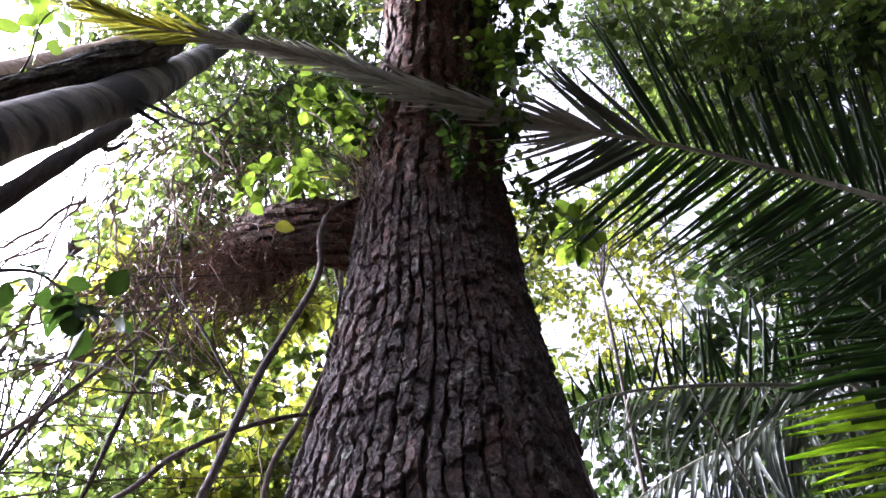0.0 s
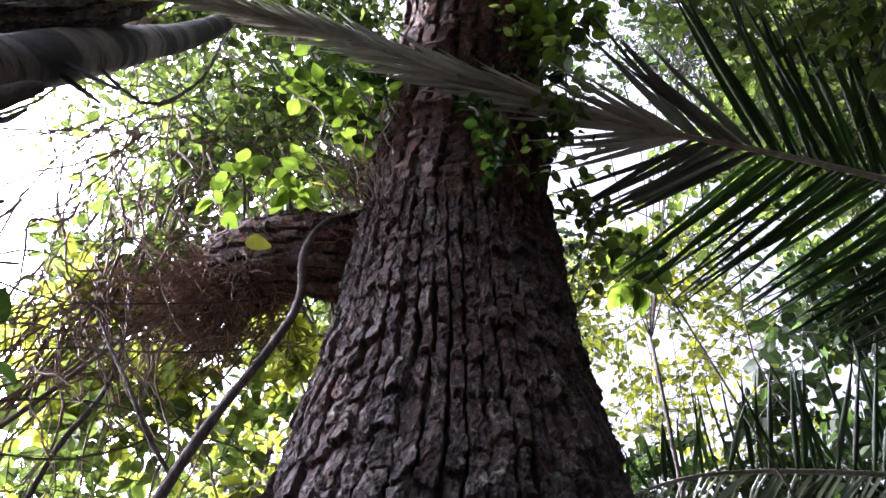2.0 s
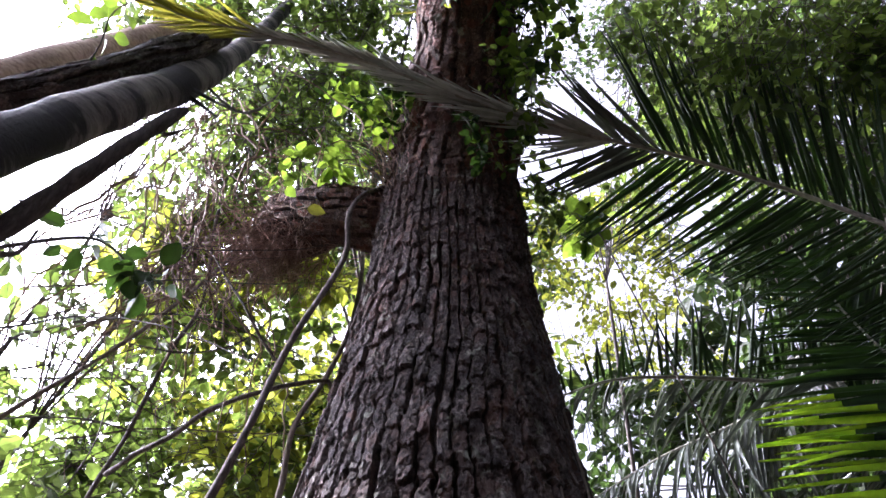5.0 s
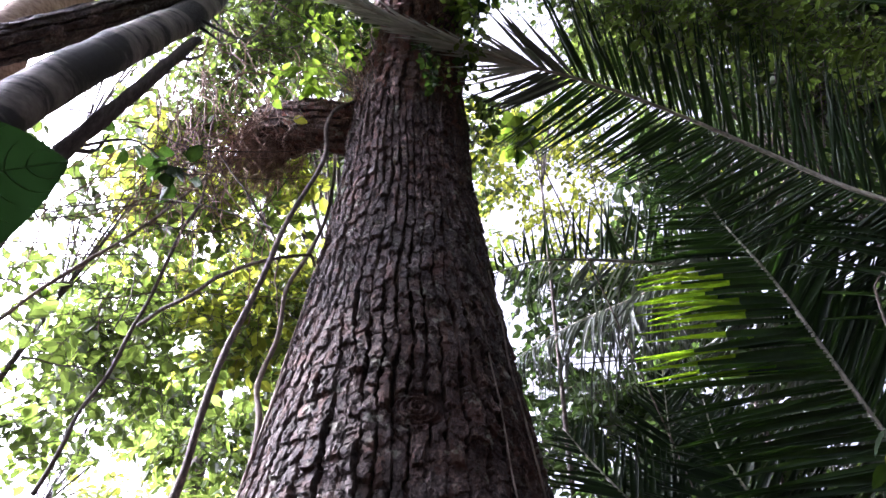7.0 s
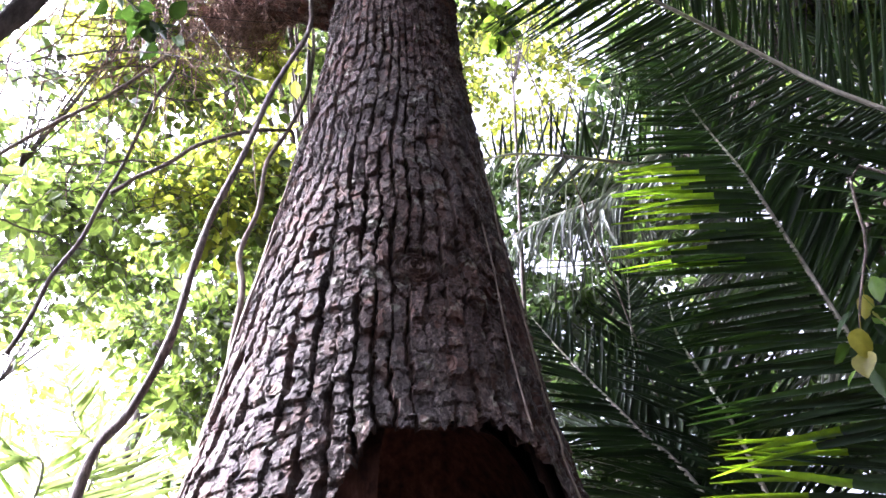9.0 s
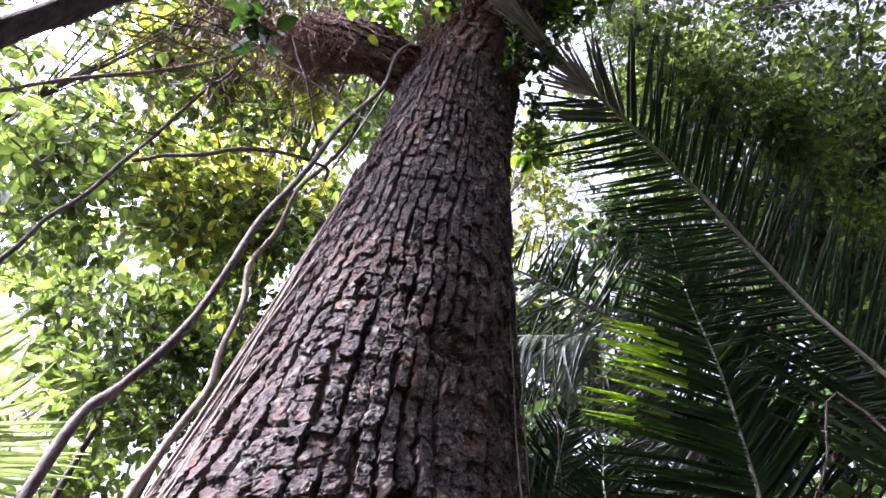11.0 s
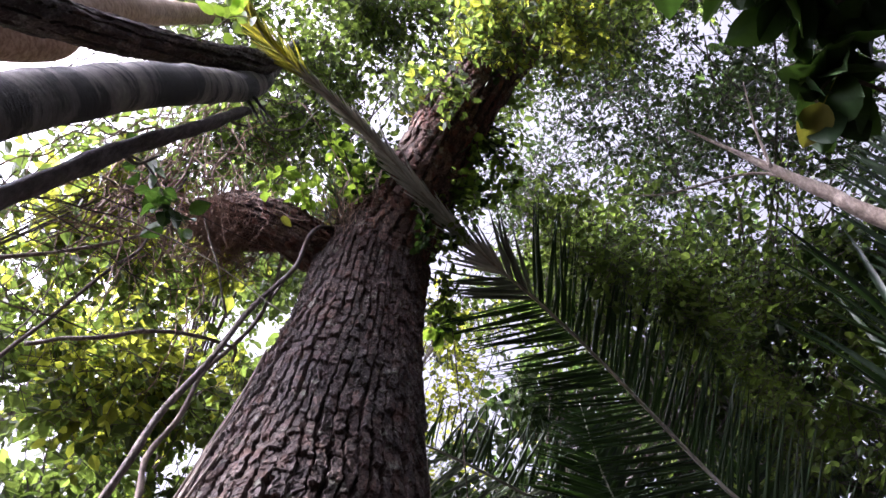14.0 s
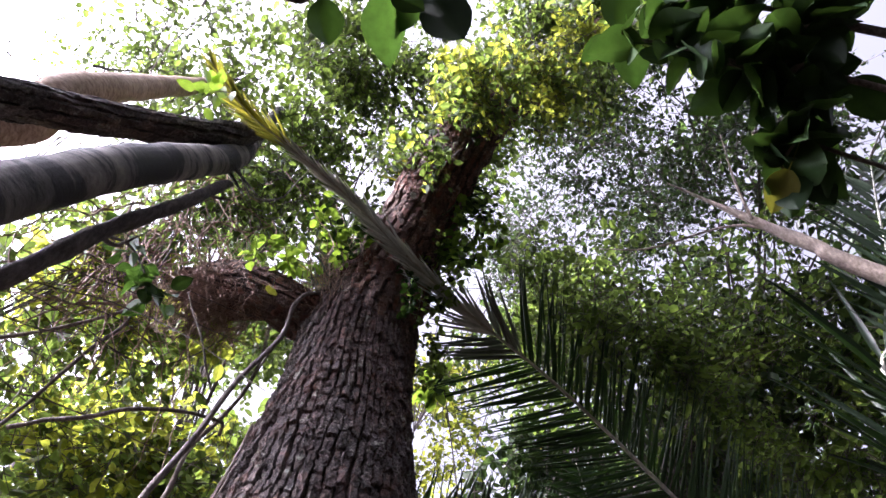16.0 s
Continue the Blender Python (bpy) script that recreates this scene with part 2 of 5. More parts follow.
def spline(pts, n):
    """n points along a smooth curve through pts."""
    p = [Vector(q) for q in pts]
    p = [p[0] * 2 - p[1], *p, p[-1] * 2 - p[-2]]
    segs, out = len(p) - 3, []
    for k in range(n):
        u = k / (n - 1) * segs
        i = min(int(u), segs - 1)
        t = u - i
        a, b, c, d = p[i:i + 4]
        out.append(0.5 * (2 * b + (c - a) * t + (2 * a - 5 * b + 4 * c - d) * t * t + (3 * b - a - 3 * c + d) * t ** 3))
    return out


def tube(name, pts, radii, mat, parent=None, n=40, seg=14, rough=0.06, freq=6.0, rings=0.0, label=""):
    """A tapering limb along pts with an uneven skin."""
    line = spline(pts, n)
    verts, faces = [], []
    side = Vector((0.31, 0.52, 0.13))
    seed = random.random() * 50
    for k, c in enumerate(line):
        d = (line[min(k + 1, n - 1)] - line[max(k - 1, 0)]).normalized()
        u = (side - side.dot(d) * d).normalized()
        side = u
        v = d.cross(u)
        s = k / (n - 1) * (len(radii) - 1)
        i = min(int(s), len(radii) - 2)
        r0 = radii[i] + (radii[i + 1] - radii[i]) * (s - i)
        for j in range(seg):
            a = 2 * math.pi * j / seg
            w = u * math.cos(a) + v * math.sin(a)
            q = c + w * r0
            r = r0 * (1 + rough * 2 * noise.noise(q * freq + Vector((seed, 0, 0))) + rings * math.sin(k * 1.7 + noise.noise(c * 5) * 4))
            verts.append(c + w * r)
    for k in range(n - 1):
        for j in range(seg):
            a, b = k * seg + j, k * seg + (j + 1) % seg
            faces.append((a, b, b + seg, a + seg))
    faces.append(tuple(range(seg))[::-1])
    faces.append(tuple(range((n - 1) * seg, n * seg)))
    ob = mesh_object(name, verts, faces, mat, None, label)
    return adopt(ob, parent) if parent else ob


rng = np.random.default_rng(7)
LEAF = np.array([(0, 0, 0), (-0.30, 0.28, 0.07), (-0.30, 0.66, 0.05), (0, 1.0, -0.06), (0.30, 0.66, 0.05), (0.30, 0.28, 0.07)])


def leaf_arrays(base, way, up, length, width):
    """Folded leaves of two quads each."""
    n = len(base)
    way = way / np.linalg.norm(way, axis=1, keepdims=True)
    sidev = np.cross(way, up)
    sidev /= np.linalg.norm(sidev, axis=1, keepdims=True) + 1e-9
    nrm = np.cross(sidev, way)
    v = (base[:, None] + sidev[:, None] * (LEAF[:, 0][None, :, None] * width[:, None, None])
         + way[:, None] * (LEAF[:, 1][None, :, None] * length[:, None, None]) + nrm[:, None] * (LEAF[:, 2][None, :, None] * length[:, None, None]))
    i = np.arange(n)[:, None] * 6
    q = np.concatenate([i + np.array([[0, 3, 2, 1]]), i + np.array([[0, 5, 4, 3]])])
    return v.reshape(-1, 3), q


def foliage(blobs, clumps, per_clump, size, droop=0.35, spread=0.16, slim=0.95, r=None):
    """Leaves in flat sprays along twigs inside the given ellipsoids (x, y, z, rx, ry, rz): leaf arrays, then twig arrays."""
    r = r or rng
    small = []
    for b in blobs:
        for _ in range(11):
            d = r.normal(size=3)
            d *= r.random() ** 0.5 * 1.25 / np.linalg.norm(d)
            k = 0.20 + 0.30 * r.random()
            small.append((b[0] + d[0] * b[3], b[1] + d[1] * b[4], b[2] + d[2] * b[5], b[3] * k * 1.2, b[4] * k * 1.2, b[5] * k * 0.75))
    vol = np.array([b[3] * b[4] * b[5] for b in small])
    pick = r.choice(len(small), clumps, p=vol / vol.sum())
    d = r.normal(size=(clumps, 3))
    d /= np.linalg.norm(d, axis=1, keepdims=True)
    d *= r.random((clumps, 1)) ** 0.42
    b = np.array(small)[pick]
    centre = b[:, :3] + d * b[:, 3:6]
    axis = r.normal(size=(clumps, 3)) * (1, 1, 0.45) + d * 0.9 - np.array([[0, 0, 0.25]])
    axis /= np.linalg.norm(axis, axis=1, keepdims=True)
    flat = r.normal(size=(clumps, 3)) * 0.55 + np.array([[0, 0, 1.0]])
    side = np.cross(axis, flat)
    side /= np.linalg.norm(side, axis=1, keepdims=True) + 1e-9
    long = spread * 2.6 * (0.7 + 0.6 * r.random(clumps))
    n = clumps * per_clump
    k = np.tile(np.arange(per_clump), clumps)
    c, ax, sd, fl, ll = (np.repeat(q, per_clump, 0) for q in (centre, axis, side, flat, long))
    u = ((k + 0.7 * r.random(n)) / per_clump)[:, None]
    turn = np.where(k % 2 == 0, 1.0, -1.0)[:, None] * (1 - 0.6 * (u > 0.9))
    bend = np.array([[0, 0, -0.22]]) * u * u * ll[:, None]
    base = c + ax * (u - 0.5) * ll[:, None] + bend + r.normal(size=(n, 3)) * spread * 0.10
    way = ax * 0.65 + sd * turn * 0.85 + r.normal(size=(n, 3)) * 0.33 - np.array([[0, 0, droop]])
    up = fl * 0.8 + r.normal(size=(n, 3)) * 0.38
    grown = np.repeat(0.72 + 0.6 * r.random(clumps), per_clump)
    length = size * grown * (0.65 + 0.6 * r.random(n))
    leaves = leaf_arrays(base, way, up, length, length * slim * (0.8 + 0.4 * r.random(n)))
    # three-sided twigs, bent twice
    tv = []
    for f, w in ((-0.62, 1.0), (0.0, 0.8), (0.5, 0.35)):
        p = centre + axis * (f * long)[:, None] + np.array([[0, 0, -0.22]]) * ((f + 0.5) * abs(f + 0.5) * long)[:, None]
        nrm = np.cross(side, axis)
        for a in (0.0, 2.094, 4.189):
            tv.append(p + (side * math.cos(a) + nrm * math.sin(a)) * (0.013 * w * spread * 2.0))
    tv = np.stack(tv, 1)
    o = np.arange(clumps)[:, None] * 9
    tq = np.concatenate([o + np.array([[3 * g + a, 3 * g + (a + 1) % 3, 3 * g + 3 + (a + 1) % 3, 3 * g + 3 + a]]) for g in range(2) for a in range(3)])
    return (*leaves, tv.reshape(-1, 3), tq)


# ---- ground ----
gv, gf = [], []
for i in range(61):
    for j in range(61):
        x, y = (i - 30) / 30, (j - 30) / 30
        x, y = x * abs(x) * 220, y * abs(y) * 220
        near = 1 / (1 + (x * x + y * y) / 400)
        gv.append((x, y, (0.18 * noise.noise(Vector((x * 0.3, y * 0.3, 0))) + 0.05 * noise.noise(Vector((x * 1.7, y * 1.7, 3)))) * near))
for i in range(60):
    for j in range(60):
        a = i * 61 + j
        gf.append((a, a + 61, a + 62, a + 1))
tagged(mesh_object("ground", gv, gf, M_EARTH), "dark forest floor of earth and leaf litter", "ground", kind="structure")


# ---- the great tree ----
def trunk_radius(h):
    if h > 2.4:
        s = h - 1.723
        return max(0.663 - 0.102 * s + 0.233 * math.exp(-s / 0.8), 0.26) + 0.055 * max(0.0, min(1.0, (h - 4.85) / 0.6)) ** 1.5
    return 0.694 + 0.20 * (2.4 - h) + 0.06 * (2.4 - h) ** 2


COLUMNS = 58


def trunk_point(a, h, out=0.0):
    """A point of the trunk's skin at the angle a (0: +x) and height h."""
    r = trunk_radius(h)
    flare = max(0.0, 3.4 - h) / 3.4
    r *= 1 + flare * (0.10 * math.cos(3 * a + 0.6) + 0.06 * math.cos(5 * a - 1.0))
    r *= 1 + 0.025 * noise.noise(Vector((math.cos(a) * 1.4, math.sin(a) * 1.4, h * 0.8)))
    return Vector((math.cos(a) * (r + out), math.sin(a) * (r + out), h))


HOLLOW_A, HOLLOW_W, HOLLOW_TOP = -1.19, 0.42, 2.46


def in_hollow(a, h, margin=0.0):
    u = (a - HOLLOW_A + math.pi) % (2 * math.pi) - math.pi
    u *= trunk_radius(h)
    top = HOLLOW_TOP + 0.02 * math.sin(u * 13) + 0.05 * noise.noise(Vector((u * 9, 2, 5))) + 0.035 * noise.noise(Vector((u * 38, 2, 5)))
    return abs(u) < HOLLOW_W + margin and h < top + margin - 0.25 * (u / HOLLOW_W) ** 4


great_tree = thing("great_tree", "huge old tree with furrowed brown bark and a hollow base", "tree")
NA, NH, H_TOP = 120, 120, 5.75
tv, tf = [], []
for k in range(NH):
    h = -0.15 + (H_TOP + 0.15) * k / (NH - 1)
    for j in range(NA):
        a = 2 * math.pi * j / NA
        tv.append(trunk_point(a, h, -0.045))
for k in range(NH - 1):
    for j in range(NA):
        h, a = -0.15 + (H_TOP + 0.15) * (k + 0.5) / (NH - 1), 2 * math.pi * (j + 0.5) / NA
        if not in_hollow(a, h, 0.06):
            p, q = k * NA + j, k * NA + (j + 1) % NA
            tf.append((p, q, q + NA, p + NA))
tf.append(tuple(range((NH - 1) * NA, NH * NA)))
mesh_object("trunk", tv, tf, M_FURROW, great_tree, "deeply furrowed dark brown trunk")
# walls of the hollow
hv, hf = [], []
for k in range(24):
    h = -0.1 + 2.9 * k / 23
    for j in range(25):
        a = math.pi * 2 * j / 24
        rr = (0.50 + 0.06 * noise.noise(Vector((a * 2, h * 2, 1)))) * (1.0 if k < 20 else 1 - ((k - 19) / 4.2) ** 2 * 0.9)
        hv.append((0.10 + math.cos(a) * rr * 0.95, -0.12 + math.sin(a) * rr * 0.95, h))
for k in range(23):
    for j in range(24):
        a = k * 25 + j
        if not in_hollow(math.atan2(hv[a][1], hv[a][0]), hv[a][2], 0.0) or math.hypot(hv[a][0], hv[a][1]) < 0.45:
            hf.append((a, a + 25, a + 26, a + 1))
mesh_object("hollow", hv, hf, M_WOOD, great_tree, "dark rotted inside of the hollow trunk")

LIMB_LEFT = [(-0.02, 0.02, 5.42), (-0.30, 0.02, 5.50), (-0.62, 0.04, 5.58), (-0.86, 0.20, 5.74), (-1.05, 0.45, 6.0), (-1.35, 0.9, 6.5)]
LIMB_LEFT_R = [0.18, 0.135, 0.14, 0.17, 0.13, 0.07]
LIMB_UP = [(0.0, -0.02, 5.45), (0.05, -0.28, 5.86), (0.10, -0.62, 6.18), (0.16, -0.98, 6.46), (0.32, -1.30, 6.85), (0.60, -1.52, 7.35), (0.95, -1.75, 8.1), (1.3, -2.0, 9.2)]
LIMB_UP_R = [0.31, 0.27, 0.235, 0.205, 0.17, 0.125, 0.08, 0.03]
tube("left_limb", LIMB_LEFT, LIMB_LEFT_R, M_LIMB, great_tree, n=60, seg=24, rough=0.06, freq=9.0)
tube("upper_limb", LIMB_UP, LIMB_UP_R, M_LIMB, great_tree, n=60, seg=24, rough=0.06, freq=9.0)


# bark: ridged columns between dark furrows, broken across into plates that scale off in flakes
def lattice(x, y, seed):
    """Smooth random values in 0..1 on a unit lattice."""
    tab = np.random.default_rng(seed).random((256, 256))
    i, j = np.floor(x).astype(int), np.floor(y).astype(int)
    u, v = x - i, y - j
    u, v = u * u * (3 - 2 * u), v * v * (3 - 2 * v)
    i, j, i1, j1 = i & 255, j & 255, (i + 1) & 255, (j + 1) & 255
    return (tab[i, j] * (1 - u) + tab[i1, j] * u) * (1 - v) + (tab[i, j1] * (1 - u) + tab[i1, j1] * u) * v


def grain(x, y, seed, octaves=3):
    return sum(lattice(x * 2 ** k, y * 2 ** k, seed + k) * 0.5 ** k for k in range(octaves)) / sum(0.5 ** k for k in range(octaves))


def smooth(lo, hi, x):
    t = np.clip((x - lo) / (hi - lo), 0, 1)
    return t * t * (3 - 2 * t)


def bark_field(skin, ref, columns, angles, heights, seed, tall, depth, knot=None, hole=None):
    """Bark over a stretch of a stem: vertices, quads, and for each quad the column, the row and how far it lies in a furrow."""
    na, nh = len(angles), len(heights)
    a, h = np.meshgrid(angles, heights)
    s = a * ref
    c = a / (2 * math.pi) * columns + 100 + 1.3 * (grain(s * 3.2, h * 1.3, seed, 2) - 0.5) + 0.45 * (grain(s * 9, h * 5, seed + 3, 2) - 0.5) + 0.42 * (grain(s * 38, h * 30, seed + 5, 2) - 0.5)
    col = np.floor(c).astype(int)
    d = np.minimum(c - col, 1 - (c - col))
    edge = np.round(c).astype(int)
    wide = 0.05 + 0.24 * lattice(edge * 7.3, h * 5.5, seed + 9) ** 2
    g = smooth(wide * 0.45, wide, d)
    g = np.maximum(g, smooth(0.64, 0.74, lattice(edge * 3.9, h * 5.2, seed + 11)) * 0.8)
    table = np.random.default_rng(seed + 20).random((256, 3))
    pitch = tall * (0.7 + 0.9 * table[col & 255, 0])
    row = h / pitch + 9 * table[col & 255, 1] + 0.6 * (grain(s * 26, h * 8, seed + 13, 3) - 0.5) + 0.5 * (grain(h * 2.0, col * 5.1, seed + 15, 1) - 0.5)
    rid = np.floor(row).astype(int)
    e = row - rid
    lump = np.random.default_rng(seed + 21).random((256, 256))[col & 255, rid & 255]
    crack = smooth(0.0, 0.07, e)
    flakes = np.floor(5 * grain(s * 20, h * 13, seed + 17, 3)) / 5 + 0.45 * np.floor(4 * grain(s * 55, h * 40, seed + 23, 3)) / 4
    out = g * depth * (0.42 + 0.58 * lump + 0.42 * (1 - e) + 0.9 * (flakes - 0.5)) * (0.58 + 0.42 * crack) - (1 - g) * depth * 0.45
    out += depth * (0.16 * (grain(s * 150, h * 120, seed + 29, 2) - 0.5) + 0.6 * (grain(s * 7, h * 2.2, seed + 31, 2) - 0.5))
    if knot:
        x, y = (a - knot[0]) * knot[4] / knot[2], (h - knot[1]) / knot[3]
        rr = np.sqrt(x * x + y * y) + 0.12 * (grain(s * 18, h * 18, seed + 33, 2) - 0.5)
        inside = 1 - smooth(0.85, 1.15, rr)
        ringed = depth * (0.25 + 0.95 * np.clip(1 - rr * rr, 0, 1) + 0.34 * np.sin(rr * 24) * (0.5 + grain(s * 30, h * 30, seed + 35, 2))) - depth * 1.1 * (rr < 0.10)
        out = out * (1 - inside) + ringed * inside
        out -= depth * 0.7 * np.exp(-((rr - 1.12) / 0.10) ** 2)
        col[rr < 1.1], rid[rr < 1.1] = 900, 0
    verts = [skin(float(p), float(q), float(o)) for p, q, o in zip(a.ravel(), h.ravel(), out.ravel())]
    i = (np.arange(nh - 1)[:, None] * na + np.arange(na - 1)[None]).ravel()
    quads = np.stack([i, i + 1, i + na + 1, i + na], 1)
    ok = np.ones(len(i), dtype=bool)
    if hole:
        ok = np.array([not hole(float(p), float(q)) for p, q in zip(a.ravel()[i], h.ravel()[i])])
    return np.array(verts), quads[ok], col.ravel()[i][ok], rid.ravel()[i][ok], (g.ravel()[i] < 0.35)[ok], a.ravel()[i][ok], h.ravel()[i][ok]


def sheet(name, verts, quads, mats, which, parent, label=""):
    """Only those vertices that the quads use; which: the material of each quad."""
    used, back = np.unique(quads, return_inverse=True)
    ob = polys_object(name, verts[used], back.reshape(-1, 4), mats[0], parent, label)
    for m in mats[1:]:
        ob.data.materials.append(m)
    if len(mats) > 1:
        ob.data.polygons.foreach_set("material_index", np.asarray(which, dtype=np.int32))
    return ob


KNOT = (-1.41, 3.11, 0.085, 0.072, trunk_radius(3.11))
trunk_bark = bark_field(trunk_point, 0.5, COLUMNS, np.linspace(-math.pi - 0.30, 0.34, 430), np.linspace(1.95, 5.70, 640), 5, 0.125, 0.025, KNOT, lambda a, h: h < 2.6 and in_hollow(a, h, 0.012))
tb_v, tb_q, tb_col, tb_row, tb_low, tb_a, tb_h = trunk_bark
# the plates of the front, one by one; the furrows and the rest in one
tb_id = tb_col * 1000 + (tb_row + 200)
near_front = (np.abs(tb_a + math.pi / 2 + 0.1) < 0.95) & (tb_h > 2.5) & (tb_h < 4.4) & ~tb_low & (tb_col != 900)
ids, counts = np.unique(tb_id[near_front], return_counts=True)
front_ids = ids[counts > 60][:300]
is_piece = np.isin(tb_id, front_ids) & ~tb_low & near_front
is_knot = (tb_col == 900)
rest = ~is_piece & ~is_knot
tagged(sheet("bark_rest", tb_v, tb_q[rest], [M_PLATES, M_FURROW], tb_low[rest], great_tree, "flaking grey-brown bark between dark furrows"), kind="stuff")
sheet("knot", tb_v, tb_q[is_knot], [M_PLATES], None, great_tree, "old branch knot closed in oval rings")
for lo, hi, stretch_a in ((-0.1, 1.97, (-math.pi - 0.3, math.pi - 0.3)), (1.95, 5.70, (0.33, math.pi - 0.29))):
    v, q, _, _, low, _, _ = bark_field(trunk_point, 0.5, COLUMNS, np.linspace(*stretch_a, 200 if lo < 1 else 110), np.linspace(lo, hi, 90 if lo < 1 else 150), 5, 0.13, 0.026, None, lambda a, h: h < 2.6 and in_hollow(a, h, 0.012))
    tagged(sheet("bark_rest", v, q, [M_PLATES, M_FURROW], low, great_tree, "flaking grey-brown bark between dark furrows"), kind="stuff")


def limb_skin(pts, radii):
    line = spline(pts, 200)
    side, frames = Vector((0.31, 0.52, 0.13)), []
    cum = [0.0]
    for k, c in enumerate(line):
        d = (line[min(k + 1, 199)] - line[max(k - 1, 0)]).normalized()
        side = (side - side.dot(d) * d).normalized()
        frames.append((c, side.copy(), d.cross(side)))
        if k:
            cum.append(cum[-1] + (c - line[k - 1]).length)

    def skin(a, h, out):
        i = min(199, max(1, int(np.searchsorted(cum, h))))
        f = min(1.0, max(0.0, (h - cum[i - 1]) / (cum[i] - cum[i - 1])))
        c, u, v = (frames[i - 1][k].lerp(frames[i][k], f) for k in range(3))
        s = (i - 1 + f) / 199 * (len(radii) - 1)
        j = min(int(s), len(radii) - 2)
        w = u * math.cos(a) + v * math.sin(a)
        r0 = radii[j] + (radii[j + 1] - radii[j]) * (s - j)
        return c + w * (r0 + out + 0.11 * r0 * noise.noise(c * 6 + w))

    return skin, cum[-1]


for pts, radii, seed, label in ((LIMB_LEFT, LIMB_LEFT_R, 21, "shaggy reddish-brown bark of the side limb"), (LIMB_UP, LIMB_UP_R, 22, "rough dark bark of the upper limb")):
    skin, total = limb_skin(pts, radii)
    v, q, _, _, low, _, _ = bark_field(skin, 0.16, 24, np.linspace(0, 2 * math.pi, 150), np.linspace(0.02, total * 0.98, int(total * 110)), seed, 0.16, 0.024)
    tagged(sheet("limb_bark", v, q, [M_LIMBPLATES, M_LIMB], low, great_tree, label), kind="stuff")


# ---- the other trunks ----
def leaning(name, label, pts, radii, mat, rings=0.0, rough=0.05, twigs=(), n=60, bark=None):
    t = thing(name, label, "tree", (pts[0][0], pts[0][1], 0))
    pts = [Vector(p) for p in pts]
    tube("trunk", pts, [r * 0.78 for r in radii] if bark else radii, mat, t, n=n, seg=20, rough=rough, rings=rings)
    if bark:
        columns, tall, depth, skin_mat, seed = bark
        skin, total = limb_skin(pts, [r - depth * 0.75 for r in radii])
        v, q, _, _, low, _, _ = bark_field(skin, max(radii), columns, np.linspace(0, 2 * math.pi, 84), np.linspace(0.02, total * 0.985, int(total * 62)), seed, tall, depth)
        ob = sheet("bark", v, q, [skin_mat, mat], low, None)
        adopt(ob, t)
    for w, r0 in twigs:
        tube("branch", w, [r0, r0 * 0.3], mat, t, n=14, seg=7, rough=0.12)
    return t


leaning("leaning_tree", "smooth grey leaning trunk with dark rings",
        [(-2.15, -2.05, -0.1), (-1.80, -1.68, 1.9), (-1.47, -1.30, 3.70), (-1.32, -1.15, 4.40), (-1.12, -0.85, 5.37), (-1.10, -0.73, 5.79), (-1.14, -0.49, 6.64), (-1.17, -0.26, 7.78)],
        [0.15, 0.120, 0.098, 0.092, 0.082, 0.072, 0.055, 0.04], M_SMOOTH, rings=0.006, rough=0.06, n=90,
        twigs=[([(-1.13, -0.85, 5.37), (-1.05, -0.84, 5.34), (-0.97, -0.82, 5.29), (-0.87, -0.79, 5.24)], 0.015), ([(-1.15, -0.85, 5.36), (-1.04, -0.80, 5.31), (-0.94, -0.75, 5.25)], 0.016),
               ([(-1.10, -0.81, 5.54), (-0.93, -0.64, 5.49), (-0.77, -0.67, 5.55), (-0.73, -0.72, 5.71), (-0.66, -0.79, 6.00)], 0.008)])
leaning("leaning_tree", "dark knotted leaning trunk with peeling bark",
        [(-4.6, -2.2, -0.1), (-3.1, -1.75, 2.6), (-1.85, -1.18, 4.48), (-1.58, -1.01, 5.01), (-1.20, -0.91, 5.50), (-1.02, -0.83, 6.04)],
        [0.13, 0.11, 0.085, 0.08, 0.085, 0.05], M_DARKBR, rough=0.06, bark=(10, 0.2, 0.013, M_DARKPLATES, 32),
        twigs=[([(-1.47, -0.99, 5.12), (-1.41, -0.92, 5.36), (-1.31, -0.85, 5.24)], 0.01)])
leaning("pale_tree", "pale tan bare trunk in full sun",
        [(-4.2, -2.4, -0.1), (-3.0, -1.7, 2.6), (-2.02, -0.93, 4.62), (-1.97, -0.92, 5.19), (-1.91, -0.78, 5.78), (-1.91, -0.48, 6.72), (-1.77, -0.14, 8.01)],
        [0.14, 0.12, 0.10, 0.095, 0.09, 0.085, 0.06], M_PALE, rings=0.02, rough=0.05)
leaning("dead_sapling", "thin dark dead leaning branch with a broken hooked tip",
        [(-1.95, -1.75, -0.1), (-1.58, -1.35, 2.3), (-1.37, -1.14, 3.42), (-1.27, -1.02, 4.08), (-1.11, -0.96, 4.61), (-1.04, -0.88, 5.03), (-1.01, -0.86, 5.12)],
        [0.05, 0.046, 0.036, 0.036, 0.031, 0.030, 0.016], M_DARKBR, rough=0.13, rings=0.03, n=80,
        twigs=[([(-1.05, -0.9, 4.95), (-1.05, -0.84, 4.97), (-0.96, -0.87, 4.95)], 0.015), ([(-1.27, -1.02, 4.05), (-1.23, -0.93, 4.15), (-1.17, -0.97, 4.21)], 0.012)])
